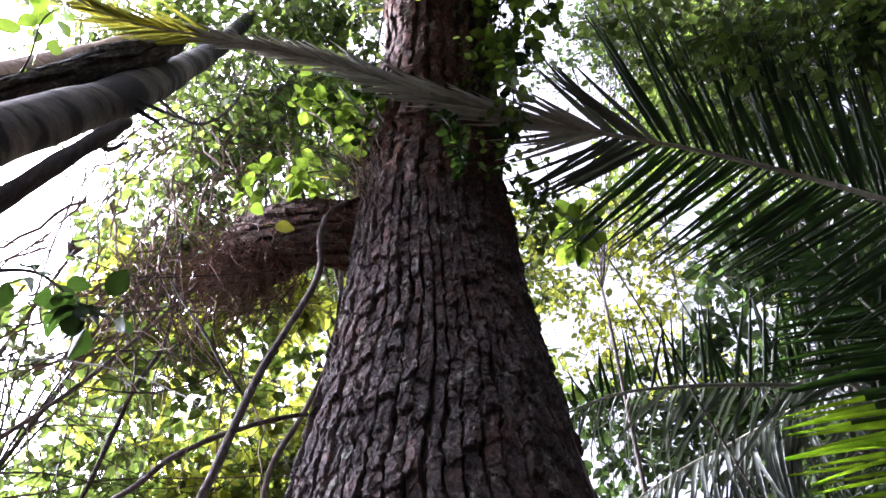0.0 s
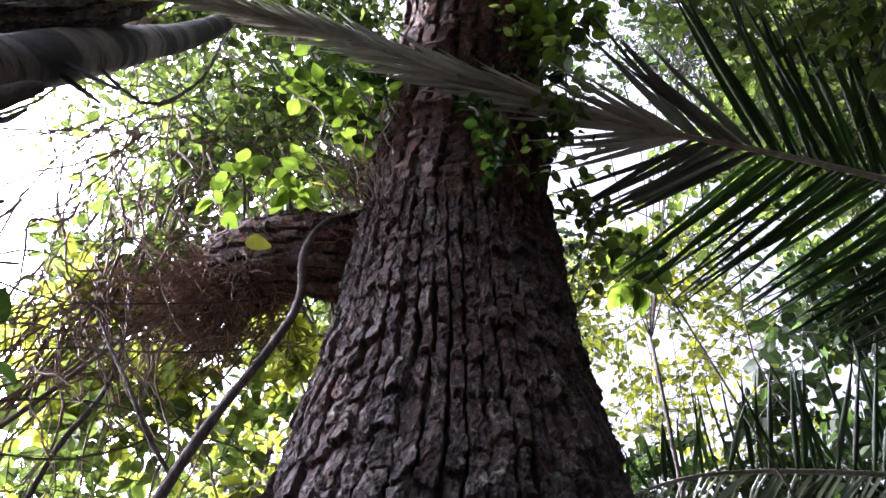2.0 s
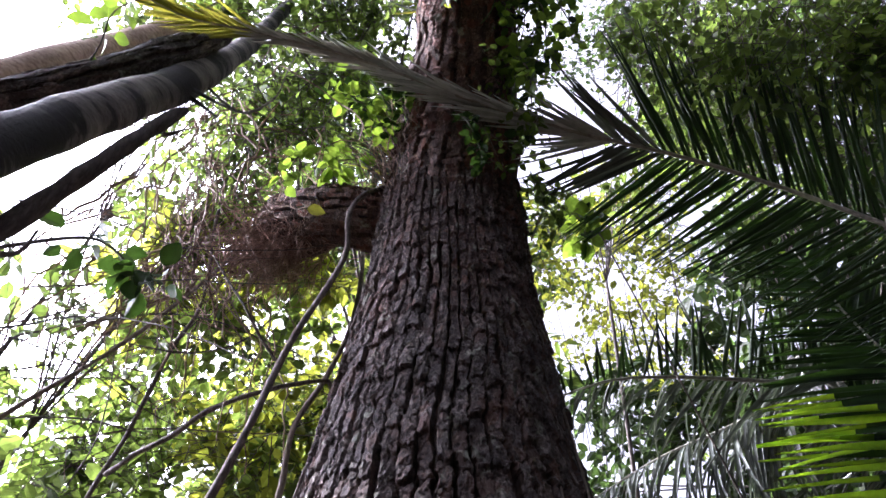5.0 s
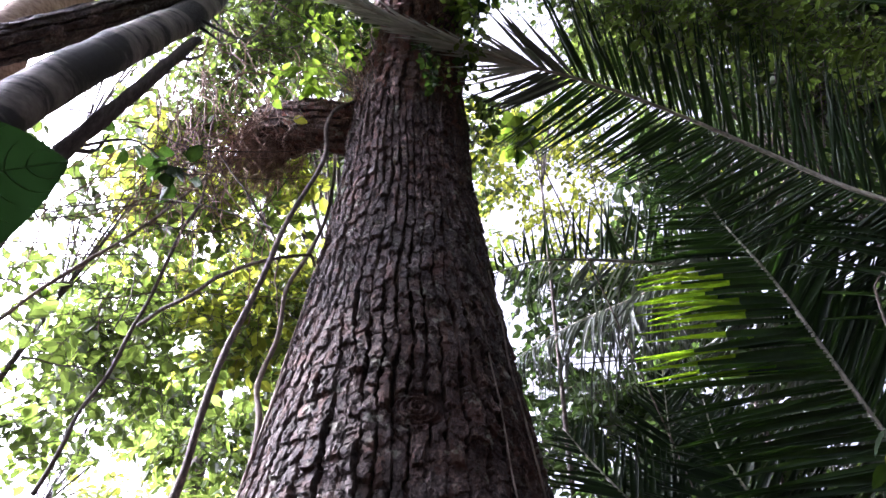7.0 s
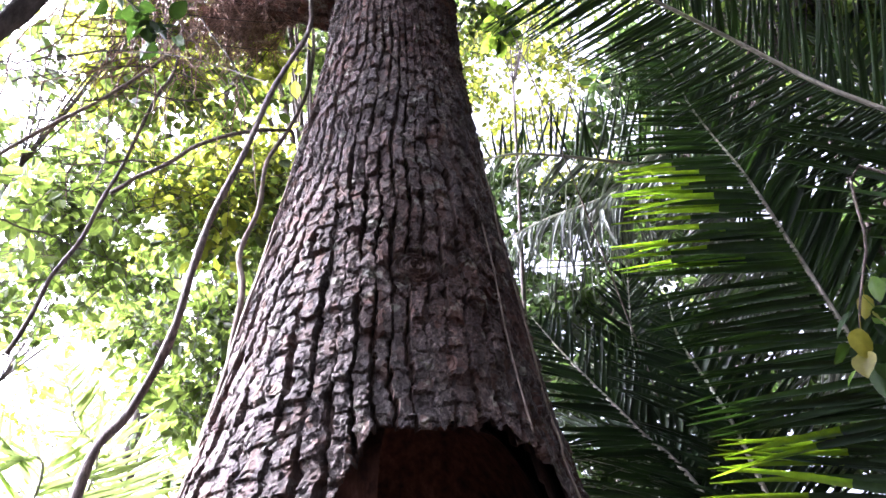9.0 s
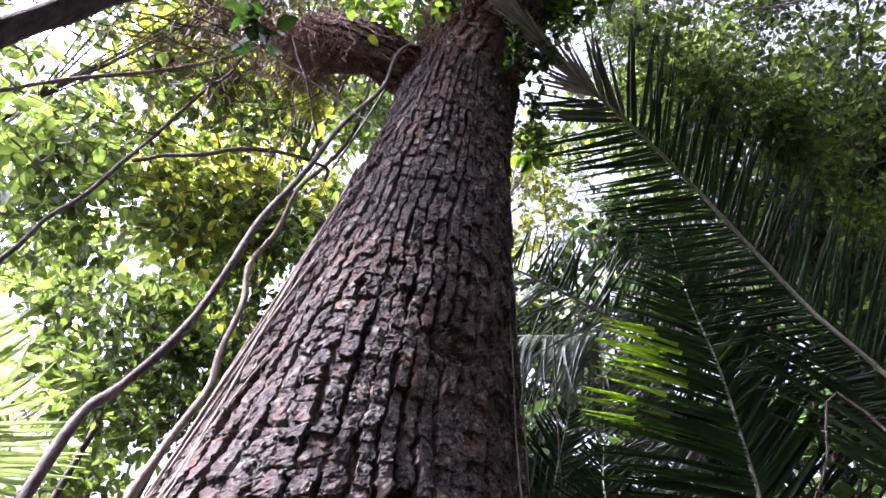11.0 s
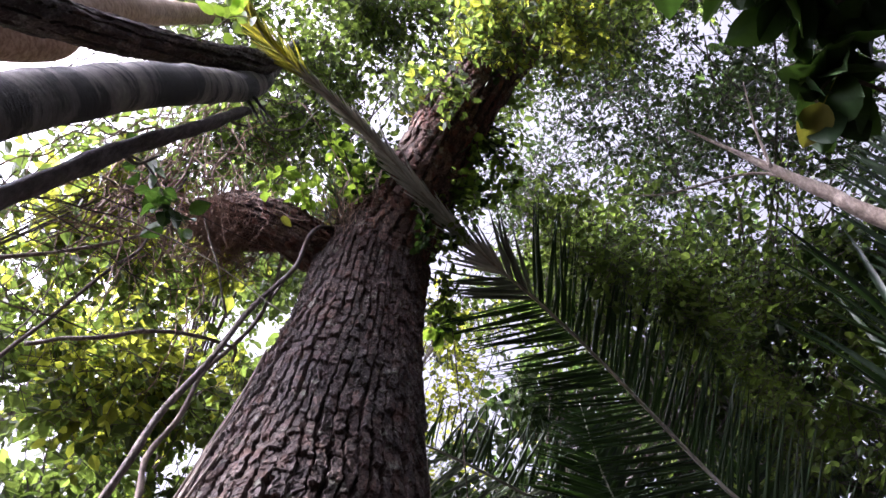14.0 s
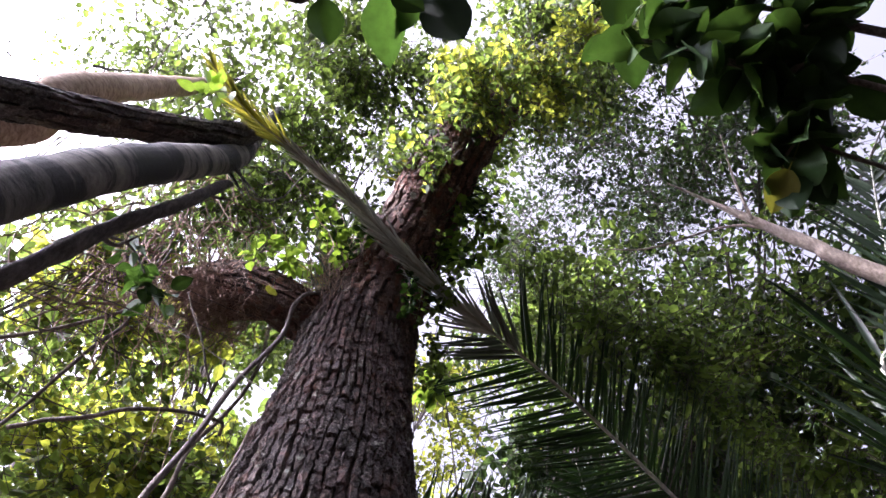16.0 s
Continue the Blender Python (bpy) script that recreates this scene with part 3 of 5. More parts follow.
leaning("slender_tree", "pale grey slender leaning tree with bare twigs",
        [(6.2, -3.2, -0.1), (3.9, -2.6, 3.2), (2.11, -1.96, 4.83), (1.93, -1.87, 5.13), (1.80, -1.79, 5.38), (1.63, -1.68, 5.74), (1.48, -1.54, 6.22)],
        [0.09, 0.070, 0.046, 0.040, 0.030, 0.016, 0.005], M_GREYTAN, rough=0.10,
        twigs=[([(1.83, -1.82, 5.31), (1.68, -1.64, 5.58), (1.45, -1.23, 5.80), (1.29, -0.96, 6.11)], 0.012), ([(1.72, -1.76, 5.48), (1.64, -1.85, 5.78), (1.58, -1.98, 6.17)], 0.012)])


# ---- climbing stems ----
def vine(label, pts, r0, r1, mat=None, rough=0.14, name="vine", n=70, wob=0.045):
    k = max(len(pts), 14)
    bent = [p + Vector((noise.noise(p * 3.1), noise.noise(p * 3.1 + Vector((7, 0, 0))), 0.4 * noise.noise(p * 3.1 + Vector((0, 9, 0))))) * wob for p in spline(pts, k)]
    ob = tube(name, bent, [r0, (r0 + r1) / 2, r1], mat or M_VINE, None, n=n, seg=9, rough=rough, freq=12.0)
    return tagged(ob, label, "vine")


vine("thick grey-brown woody vine climbing beside the great trunk",
     [(-1.25, -0.45, -0.05), (-1.05, -0.36, 1.5), (-0.96, -0.27, 2.45), (-0.88, -0.24, 2.79), (-0.80, -0.31, 3.21), (-0.72, -0.25, 3.66), (-0.62, -0.22, 4.27), (-0.48, -0.19, 5.03), (-0.44, -0.17, 5.30), (-0.36, -0.10, 5.62)], 0.020, 0.011, wob=0.085)
vine("pale twisted woody vine behind the great trunk",
     [(-1.2, 0.25, -0.05), (-0.74, 0.14, 2.58), (-0.69, 0.23, 3.17), (-0.67, 0.26, 3.68), (-0.74, 0.28, 3.97), (-0.67, 0.33, 4.54), (-0.52, 0.40, 5.20), (-0.6, 0.5, 6.2)], 0.018, 0.011, M_GREYTAN, wob=0.08)
vine("thin bare vine hanging diagonally in the sunlight",
     [(-1.81, 0.56, 3.38), (-1.73, 0.54, 3.75), (-1.59, 0.56, 4.41), (-1.42, 0.42, 4.99), (-1.32, 0.33, 5.41), (-1.31, 0.14, 5.84)], 0.013, 0.009, M_VINE)
vine("brown vine sloping through the bright leaves",
     [(-4.4, 0.9, 2.4), (-2.82, 0.54, 4.06), (-2.46, 0.43, 4.21), (-1.84, 0.14, 4.40), (-1.51, 0.19, 4.87), (-1.21, 0.17, 5.32), (-1.25, 0.35, 5.7)], 0.012, 0.009, M_GREYTAN)
vine("thin side twig growing from the woody vine", [(-1.55, 0.49, 4.35), (-1.26, 0.31, 4.40), (-0.87, 0.17, 4.51), (-0.60, 0.29, 4.69), (-0.57, 0.41, 4.71)], 0.012, 0.010)
vine("thin side twig growing from the woody vine", [(-0.68, -0.08, 4.46), (-0.78, -0.16, 4.58), (-0.93, -0.21, 4.79), (-1.00, -0.25, 4.94)], 0.007, 0.004)
vine("pale thin climbing stem clinging to the bark", [trunk_point(-0.62, 0.2, 0.05), trunk_point(-0.60, 2.2, 0.04), trunk_point(-0.57, 2.55, 0.035), trunk_point(-0.53, 2.9, 0.035), trunk_point(-0.50, 3.6, 0.03), trunk_point(-0.42, 4.1, 0.03)], 0.0055, 0.004, M_GREYTAN, wob=0.015)
vine("pale thin climbing stem clinging to the bark", [trunk_point(-0.85, 2.5, 0.035), trunk_point(-0.84, 2.9, 0.035), trunk_point(-0.80, 3.3, 0.03), trunk_point(-0.82, 3.7, 0.03)], 0.004, 0.003, M_GREYTAN, wob=0.01)
for a, top, w in ((-2.62, 3.5, 0.009), (-2.75, 3.9, 0.007), (-2.86, 4.2, 0.008), (-2.5, 2.9, 0.006), (3.3, 4.4, 0.009)):
    vine("pale thin root creeping down the bark", [trunk_point(a + 0.06 * math.sin(k * 1.9 + a * 5), 0.6 + (top - 0.6) * k / 7, 0.035) for k in range(8)], w, w * 0.6, M_GREYTAN, wob=0.01)


def strands(name, label, count, starts, length, sag, radius, mat, spreadv, seed, sides=4, n=9, wiggle=0.22):
    """Many thin hanging stems in one mesh."""
    r = np.random.default_rng(seed)
    vs, qs, n0 = [], [], 0
    ang = np.arange(sides) * 2 * np.pi / sides
    ring = np.stack([np.cos(ang), np.sin(ang), np.zeros(sides)], 1)
    for _ in range(count):
        b = starts[r.integers(len(starts))]
        p = np.array(b[:3]) + r.normal(size=3) * np.array(b[3:6])
        d = np.array(spreadv) + r.normal(size=3) * (0.42, 0.42, 0.35)
        d /= np.linalg.norm(d)
        step = length * (0.5 + r.random()) / n
        rad = radius * (0.5 + r.random())
        for k in range(n + 1):
            vs.append(p + ring[:, [0, 2, 1]] * rad * (1 - 0.5 * k / n) if abs(d[1]) > 0.6 else p + ring * rad * (1 - 0.5 * k / n))
            d = d + r.normal(size=3) * wiggle + np.array([0, 0, -sag / n])
            d /= np.linalg.norm(d)
            p = p + d * step
        for k in range(n):
            for j in range(sides):
                a, b2 = n0 + k * sides + j, n0 + k * sides + (j + 1) % sides
                qs.append((a, b2, b2 + sides, a + sides))
        n0 += (n + 1) * sides
    ob = polys_object(name, np.concatenate(vs), qs, mat)
    return tagged(ob, label, "roots", kind="stuff")


strands("root_mat", "brown mat of dead roots and fibres on the limb", 900, [(-0.84, 0.16, 5.50, 0.12, 0.07, 0.05), (-0.94, 0.20, 5.62, 0.10, 0.09, 0.09), (-1.02, 0.26, 5.70, 0.10, 0.10, 0.10)],
        0.24, 0.5, 0.0035, M_FIBRE, (-0.25, -0.2, -0.7), 3)
strands("hanging_vines", "tangle of thin brown hanging vines", 170, [(-1.37, 0.14, 5.89) + (0.25, 0.18, 0.3), (-1.25, -0.05, 6.30) + (0.25, 0.18, 0.3), (-1.46, 0.17, 5.57) + (0.25, 0.18, 0.2)],
        0.85, 0.9, 0.0055, M_ROOT, (-0.05, -0.1, -1.0), 4, n=14, wiggle=0.28)
strands("bare_twigs", "bare thin twigs against the bright sky", 46, [(-2.13, -0.11, 4.44) + (0.35, 0.3, 0.25), (-2.07, 0.20, 4.82) + (0.3, 0.3, 0.25), (-2.26, -0.01, 4.22) + (0.4, 0.3, 0.3)],
        0.95, 0.1, 0.005, M_DARKBR, (0.7, 0.3, 0.45), 6, n=12, wiggle=0.10)
strands("bare_twigs", "leafless twigs high in the bright sky", 16, [(-2.88, -0.38, 6.94) + (0.3, 0.3, 0.3), (-2.48, -0.42, 7.34) + (0.4, 0.3, 0.3), (-2.19, -0.74, 7.55) + (0.3, 0.3, 0.3)], 1.3, 0.1, 0.009, M_DARKBR, (0.2, 0.2, 0.9), 12, n=12, wiggle=0.14)
strands("dry_fibres", "dry straw-coloured fibres in the fork", 220, [(-0.28, -0.12, 5.58, 0.07, 0.07, 0.10), (-0.2, -0.2, 5.68, 0.08, 0.06, 0.06)], 0.28, -0.2, 0.003, M_ROOT, (-0.3, -0.5, 0.4), 8)


# ---- palms ----
def leaflet_mesh(name, mat, curl, k, end_mat=None):
    """A long folded blade of unit length along y."""
    r = random.Random(k)
    vs, fs, n = [], [], 6
    for i in range(n + 1):
        t = i / n
        w = 0.5 * min(1.0, 0.45 + t * 3.5) * (1 - max(0.0, t - 0.35) / 0.65) ** 0.8 + 0.01
        y, z = t * (1 - 0.12 * curl * t), -curl * t * t * 0.5 + r.uniform(-0.004, 0.004)
        x0 = 0.35 * math.sin(t * 3 + k) * t
        vs += [(x0 - w, y, z), (x0, y, z - 0.0), (x0 + w, y, z)]
    vs = [(x, y, z + (0.012 if i % 3 != 1 else -0.004)) for i, (x, y, z) in enumerate(vs)]
    for i in range(n):
        a = i * 3
        fs += [(a, a + 1, a + 4, a + 3), (a + 1, a + 2, a + 5, a + 4)]
    me = bpy.data.meshes.new(name)
    me.from_pydata(vs, [], fs)
    me.materials.append(mat)
    # the outer part takes the colour with sunlight put in
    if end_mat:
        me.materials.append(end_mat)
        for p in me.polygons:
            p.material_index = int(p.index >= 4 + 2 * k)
    me.shade_smooth()
    return me


LEAFLETS = {}
for key, mat in (("green", M_PALM), ("sunlit_end", M_PALM), ("grey", M_PALM_GREY), ("silver", M_PALM_SILVER), ("dark", M_PALM_DARK), ("sunny", M_PALM_SUNNY), ("gold", M_PALM_GOLD)):
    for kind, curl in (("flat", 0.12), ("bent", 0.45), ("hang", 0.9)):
        LEAFLETS[key, kind] = [leaflet_mesh("leaflet", mat, curl, k, M_PALM_SUNLIT_END if key == "sunlit_end" else None) for k in range(3)]


def frond(palm, pts, r0, spacing, length, width, up=(0, 0, 1), angle=(65, 40), droop=0.25, colour="green", kind="flat", bare=0.08, gaps=0.03, sides=(1, -1),
          profile=None, seed=0, jitter=0.12, label="", lift=0.25, style=None):
    """A feather frond along pts, from its stalk to its tip: a midrib with leaflets on both sides."""
    r = random.Random(seed)
    rib = tube("frond", pts, [r0, r0 * 0.75, r0 * 0.5, r0 * 0.18], M_RACHIS, palm, n=50, seg=8, rough=0.03, label=label)
    fine = spline(pts, 400)
    cum = [0.0]
    for a, b in zip(fine, fine[1:]):
        cum.append(cum[-1] + (b - a).length)
    total = cum[-1]
    s, upv = bare * total, Vector(up)
    inv = Matrix.Translation(palm.location).inverted()
    while s < total * 0.995:
        i = min(int(np.searchsorted(cum, s)), 398)
        p, d = fine[i], (fine[i + 1] - fine[i]).normalized()
        t = (s / total - bare) / (1 - bare)
        n = (upv - upv.dot(d) * d).normalized()
        right = d.cross(n)
        for sd in sides:
            if r.random() < gaps:
                continue
            st = style(t, sd) if style else {}
            a = radians(st.get("angle", angle[0] + (angle[1] - angle[0]) * t) + r.gauss(0, 3))
            k = st.get("length", 1.0) * (profile(t) if profile else min(1.0, 0.55 + 1.6 * t) * min(1.0, (1.02 - t) * 2.6) ** 0.7)
            ln = length * k * r.uniform(0.88, 1.05)
            way = d * math.cos(a) + right * (sd * math.sin(a)) + n * lift * math.sin(a) + Vector((r.gauss(0, 0.04), r.gauss(0, 0.04), -st.get("droop", droop) + r.gauss(0, jitter * 0.5)))
            way.normalize()
            x = way.cross(n)
            if x.length < 0.05:
                x = right.copy()
            x = (x.normalized() + n * r.gauss(0, jitter * 2.2)).normalized()
            z = x.cross(way).normalized()
            w = width * st.get("width", 1.0) * r.uniform(0.8, 1.1) * min(1.0, 0.5 + k * 0.6)
            ob = new("leaflet", r.choice(LEAFLETS[st.get("colour", colour), st.get("kind", kind)]))
            m = Matrix((x * w, way * ln, z * ln)).transposed().to_4x4()
            m.translation = p
            ob.parent = rib
            ob.matrix_parent_inverse = Matrix.Identity(4)
            ob.matrix_basis = m
        s += spacing * r.uniform(0.85, 1.15)
    return rib


def palm_thing(label, at, name="palm"):
    return thing(name, label, "palm", at)


def f1_style(t, sd):
    # sunlit tip, its light put into the gold leaflet colour
    if t > 0.86:
        return dict(colour="gold", angle=16, droop=0.0, kind="flat", length=0.95)
    if t > 0.56:
        return dict(colour="silver", angle=10, droop=0.03, length=0.52, width=1.2)
    if t > 0.54:
        return dict(colour="silver", angle=15, droop=0.05, length=0.66, width=1.25)
    if t > 0.50:
        return dict(angle=32, droop=0.15, length=0.8, colour="grey", width=1.3)
    return {}


palm_a = palm_thing("tall palm with a long arching feather frond, its tip coloured as sunlit gold", (4.2, -0.9, 0))
frond(palm_a, [(4.2, -0.9, 0.0), (3.6, -0.5, 2.4), (2.9, -0.3, 4.0), (2.31, -0.20, 4.63), (1.96, -0.20, 4.95), (1.54, -0.23, 5.27), (1.12, -0.28, 5.50), (0.61, -0.40, 5.58), (0.11, -0.58, 5.62), (-0.39, -0.72, 5.80), (-0.86, -0.90, 5.77), (-1.14, -1.04, 5.67), (-1.45, -1.23, 5.73)],
      0.016, 0.022, 0.70, 0.021, up=(0.05, 0.45, 0.9), angle=(58, 42), droop=0.10, bare=0.42, profile=lambda t: min(1.0, (1.05 - t) * 2.2) ** 0.8, style=f1_style, seed=1, lift=0.15, label="long arching frond with a pale midrib")
palm_b = palm_thing("dense dark green palm with leaflet ends coloured as sunlit", (3.9, 0.3, 0))
# groups of leaflets on one side get ends in painted sunlight
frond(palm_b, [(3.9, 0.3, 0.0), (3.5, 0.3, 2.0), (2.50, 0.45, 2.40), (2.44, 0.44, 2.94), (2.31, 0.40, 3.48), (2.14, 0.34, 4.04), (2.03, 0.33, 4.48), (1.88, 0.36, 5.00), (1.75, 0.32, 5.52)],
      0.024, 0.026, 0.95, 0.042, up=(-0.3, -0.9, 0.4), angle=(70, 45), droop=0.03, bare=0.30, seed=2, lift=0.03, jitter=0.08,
      style=lambda t, sd: dict(angle=(62 - 22 * t) if sd > 0 else (95 - 35 * t), colour="sunlit_end" if sd < 0 and (t < 0.28 or math.sin(t * 17 + 2.2) > 0.1) else "green"))
frond(palm_b, [(3.9, 0.3, 0.0), (3.9, 0.2, 2.2), (2.90, -0.09, 3.62), (2.78, -0.09, 4.16), (2.68, -0.09, 4.74), (2.61, -0.10, 5.25)],
      0.024, 0.055, 0.85, 0.045, up=(-0.3, -0.8, 0.5), angle=(68, 42), droop=0.15, bare=0.4, seed=3)
palm_c = palm_thing("half-dead palm with broken black and drooping grey leaflets", (4.4, 2.2, 0))
frond(palm_c, [(4.4, 2.2, 0.0), (4.0, 2.0, 3.0), (2.16, 1.24, 5.33), (1.81, 1.21, 5.38), (1.24, 1.13, 5.37), (0.82, 1.03, 5.27), (0.42, 1.06, 5.14)],
      0.022, 0.040, 0.72, 0.028, up=(0, -0.3, 1), angle=(80, 60), droop=0.5, bare=0.50, sides=(1, -1), seed=4, colour="green", kind="flat", gaps=0.10,
      style=lambda t, sd: dict(colour="grey", kind="hang", droop=0.9, length=1.1) if sd > 0 else dict(colour="dark", droop=-0.9, angle=70, length=0.9), jitter=0.3)
frond(palm_c, [(4.4, 2.2, 0.0), (4.0, 2.0, 2.6), (2.30, 1.43, 5.52), (1.96, 1.49, 5.47), (1.58, 1.59, 5.35), (1.14, 1.68, 5.20), (0.66, 1.80, 4.96)],
      0.022, 0.040, 1.15, 0.034, up=(0, -0.5, 1), angle=(70, 50), droop=0.8, bare=0.45, seed=5, colour="grey", kind="hang", gaps=0.06)
# this palm and the next wear the leaflet colour with shade put in
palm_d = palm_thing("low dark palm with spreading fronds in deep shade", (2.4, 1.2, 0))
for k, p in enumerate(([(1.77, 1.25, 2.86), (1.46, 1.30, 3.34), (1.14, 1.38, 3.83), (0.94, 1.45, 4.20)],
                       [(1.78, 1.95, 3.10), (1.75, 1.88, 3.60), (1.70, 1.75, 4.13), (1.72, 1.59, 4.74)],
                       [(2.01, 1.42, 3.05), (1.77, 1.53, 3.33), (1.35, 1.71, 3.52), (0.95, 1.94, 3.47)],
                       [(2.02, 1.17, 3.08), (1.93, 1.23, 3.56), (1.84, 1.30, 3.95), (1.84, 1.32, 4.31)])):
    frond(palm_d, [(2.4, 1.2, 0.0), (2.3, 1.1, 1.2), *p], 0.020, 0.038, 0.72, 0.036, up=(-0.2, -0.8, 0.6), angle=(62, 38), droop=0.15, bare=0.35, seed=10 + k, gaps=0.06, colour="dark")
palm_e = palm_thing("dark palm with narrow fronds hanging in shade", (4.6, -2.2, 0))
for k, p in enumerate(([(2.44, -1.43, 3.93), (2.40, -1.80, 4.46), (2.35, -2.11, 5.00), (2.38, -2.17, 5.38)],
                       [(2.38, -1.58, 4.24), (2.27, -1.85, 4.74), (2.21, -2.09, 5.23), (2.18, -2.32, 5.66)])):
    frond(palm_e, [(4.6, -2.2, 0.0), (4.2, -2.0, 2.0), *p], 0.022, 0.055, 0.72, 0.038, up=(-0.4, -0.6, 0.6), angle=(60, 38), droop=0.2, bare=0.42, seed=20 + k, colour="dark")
# sunlight is put into the leaflet colour of this palm
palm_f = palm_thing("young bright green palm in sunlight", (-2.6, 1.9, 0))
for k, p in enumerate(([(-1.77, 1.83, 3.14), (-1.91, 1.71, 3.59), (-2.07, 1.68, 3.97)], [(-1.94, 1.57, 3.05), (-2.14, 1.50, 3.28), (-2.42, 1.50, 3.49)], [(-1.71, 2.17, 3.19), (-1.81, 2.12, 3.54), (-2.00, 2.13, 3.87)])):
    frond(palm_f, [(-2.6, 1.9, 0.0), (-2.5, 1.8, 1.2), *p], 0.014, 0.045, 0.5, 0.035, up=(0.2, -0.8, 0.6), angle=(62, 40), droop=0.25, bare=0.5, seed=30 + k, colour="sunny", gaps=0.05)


# ---- broad leaves ----
STALK = 0.6


def broad_mesh(name, mat, n=9, seed=0, fold=0.10, wav=0.02, veins=False):
    """A broad blade of unit length along y with a raised midrib and wavy edge."""
    r = random.Random(seed)
    vs, fs = [], []
    for i in range(n + 1):
        t = i / n
        w = 0.36 * math.sin(math.pi * min(1.0, t * 0.97 + 0.03) ** 0.8) ** 0.85
        droop = -0.16 * t * t
        for j in range(-3, 4):
            u = j / 3
            rib = 0.007 * (1 if (math.sin((t - abs(u) * 0.13) * 58) > 0.7) else 0) * (1 - abs(u)) if veins else 0.0
            vs.append((u * w * (1 + (0 if veins else r.uniform(-0.03, 0.03))), t, rib + droop + abs(u) * fold * w * 2 + (wav * math.sin(t * 26 + u * 2) * abs(u)) - (0.008 if j == 0 else 0)))
    for i in range(n):
        for j in range(6):
            a = i * 7 + j
            fs.append((a, a + 1, a + 8, a + 7))
    n0 = len(vs)
    vs += [(-0.012, -STALK, 0.03), (0.012, -STALK, 0.03), (0.012, 0.02, -0.004), (-0.012, 0.02, -0.004)]
    fs.append((n0, n0 + 1, n0 + 2, n0 + 3))
    me = bpy.data.meshes.new(name)
    me.from_pydata(vs, [], fs)
    me.materials.append(mat)
    me.shade_smooth()
    return me


def put_leaf(parent, mesh, p, way, face, size, name="leaf"):
    way, face = Vector(way).normalized(), Vector(face)
    x = way.cross(face).normalized()
    z = x.cross(way)
    ob = new(name, mesh)
    m = Matrix((x * size, way * size, z * size)).transposed().to_4x4()
    m.translation = p
    ob.parent = parent
    ob.matrix_parent_inverse = Matrix.Translation(parent.location).inverted()
    ob.matrix_basis = m
    return ob


# broad leaves in a shaded and a lit copy, the light put into the colour
M_BROAD_SHADED = leaf_material("shaded broad leaves", (0.007, 0.017, 0.006), (0.019, 0.040, 0.012), (0.055, 0.115, 0.014), 0.24, island=False, spec=0.12, rough=0.55)
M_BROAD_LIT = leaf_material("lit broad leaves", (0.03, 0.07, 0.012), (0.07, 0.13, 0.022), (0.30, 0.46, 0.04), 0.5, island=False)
M_BROAD_YEL = leaf_material("yellowing leaf", (0.10, 0.095, 0.015), (0.15, 0.14, 0.02), (0.40, 0.40, 0.04), 0.5, island=False)
M_RED = leaf_material("red bract", (0.25, 0.03, 0.025), (0.36, 0.05, 0.04), (0.5, 0.06, 0.05), 0.35, island=False)
M_NEAR = leaf_material("glossy near leaf", (0.004, 0.011, 0.004), (0.006, 0.014, 0.005), (0.008, 0.024, 0.005), 0.10, island=False, rough=0.6, spec=0.12)
SHADED_LEAVES = [broad_mesh("leaf", M_BROAD_SHADED, seed=k, fold=0.08 + 0.05 * k) for k in range(4)]
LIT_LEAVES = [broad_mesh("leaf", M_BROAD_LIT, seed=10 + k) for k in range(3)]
YELLOW_LEAF = broad_mesh("leaf", M_BROAD_YEL, seed=20)


def sprig(label, stem, r0, leaves, size, meshes, seed, start=0.3, face=(0, 0, 1), hang=0.5, category="shrub", name="shrub", spreadk=0.8, mat=None):
    """A stem with single leaves along its far part."""
    t = thing(name, label, category, tuple(stem[0]))
    tube("stem", stem, [r0, r0 * 0.35], mat or M_VINE, t, n=24, seg=7, rough=0.08)
    line = spline(stem, 100)
    r = random.Random(seed)
    for k in range(leaves):
        u = start + (1 - start) * (k + r.random()) / leaves
        p = line[min(99, int(u * 99))]
        d = Vector((r.gauss(0, spreadk), r.gauss(0, spreadk), r.gauss(0, spreadk * 0.6) - hang))
        sz = size * r.uniform(0.7, 1.2)
        put_leaf(t, r.choice(meshes), p + d.normalized() * STALK * sz * (0.2 if name == "sapling" else 1.0), d, Vector(face) + Vector((r.gauss(0, 0.35), r.gauss(0, 0.35), r.gauss(0, 0.2))), sz)
    return t


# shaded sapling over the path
sprig("sapling with large dark shaded leaves overhead", [(2.9, -3.6, 0.0), (2.4, -3.2, 2.4), (0.73, -2.88, 3.77), (0.55, -2.67, 3.75), (0.33, -2.60, 3.83), (0.08, -2.51, 4.01)], 0.02, 50, 0.165, SHADED_LEAVES, 41, start=0.42, name="sapling")
sprig("sapling with large dark shaded leaves overhead", [(2.7, -3.3, 0.0), (2.2, -3.1, 2.2), (0.67, -2.73, 3.68), (0.65, -2.55, 3.68), (0.64, -2.42, 3.66)], 0.016, 36, 0.16, SHADED_LEAVES, 42, start=0.5, name="sapling")
yl = sprig("drooping twig with one yellowing leaf", [(2.7, -3.2, 0.0), (2.0, -2.9, 2.4), (0.64, -2.53, 3.63), (0.64, -2.43, 3.60)], 0.012, 2, 0.11, SHADED_LEAVES, 43, start=0.9, name="sapling")
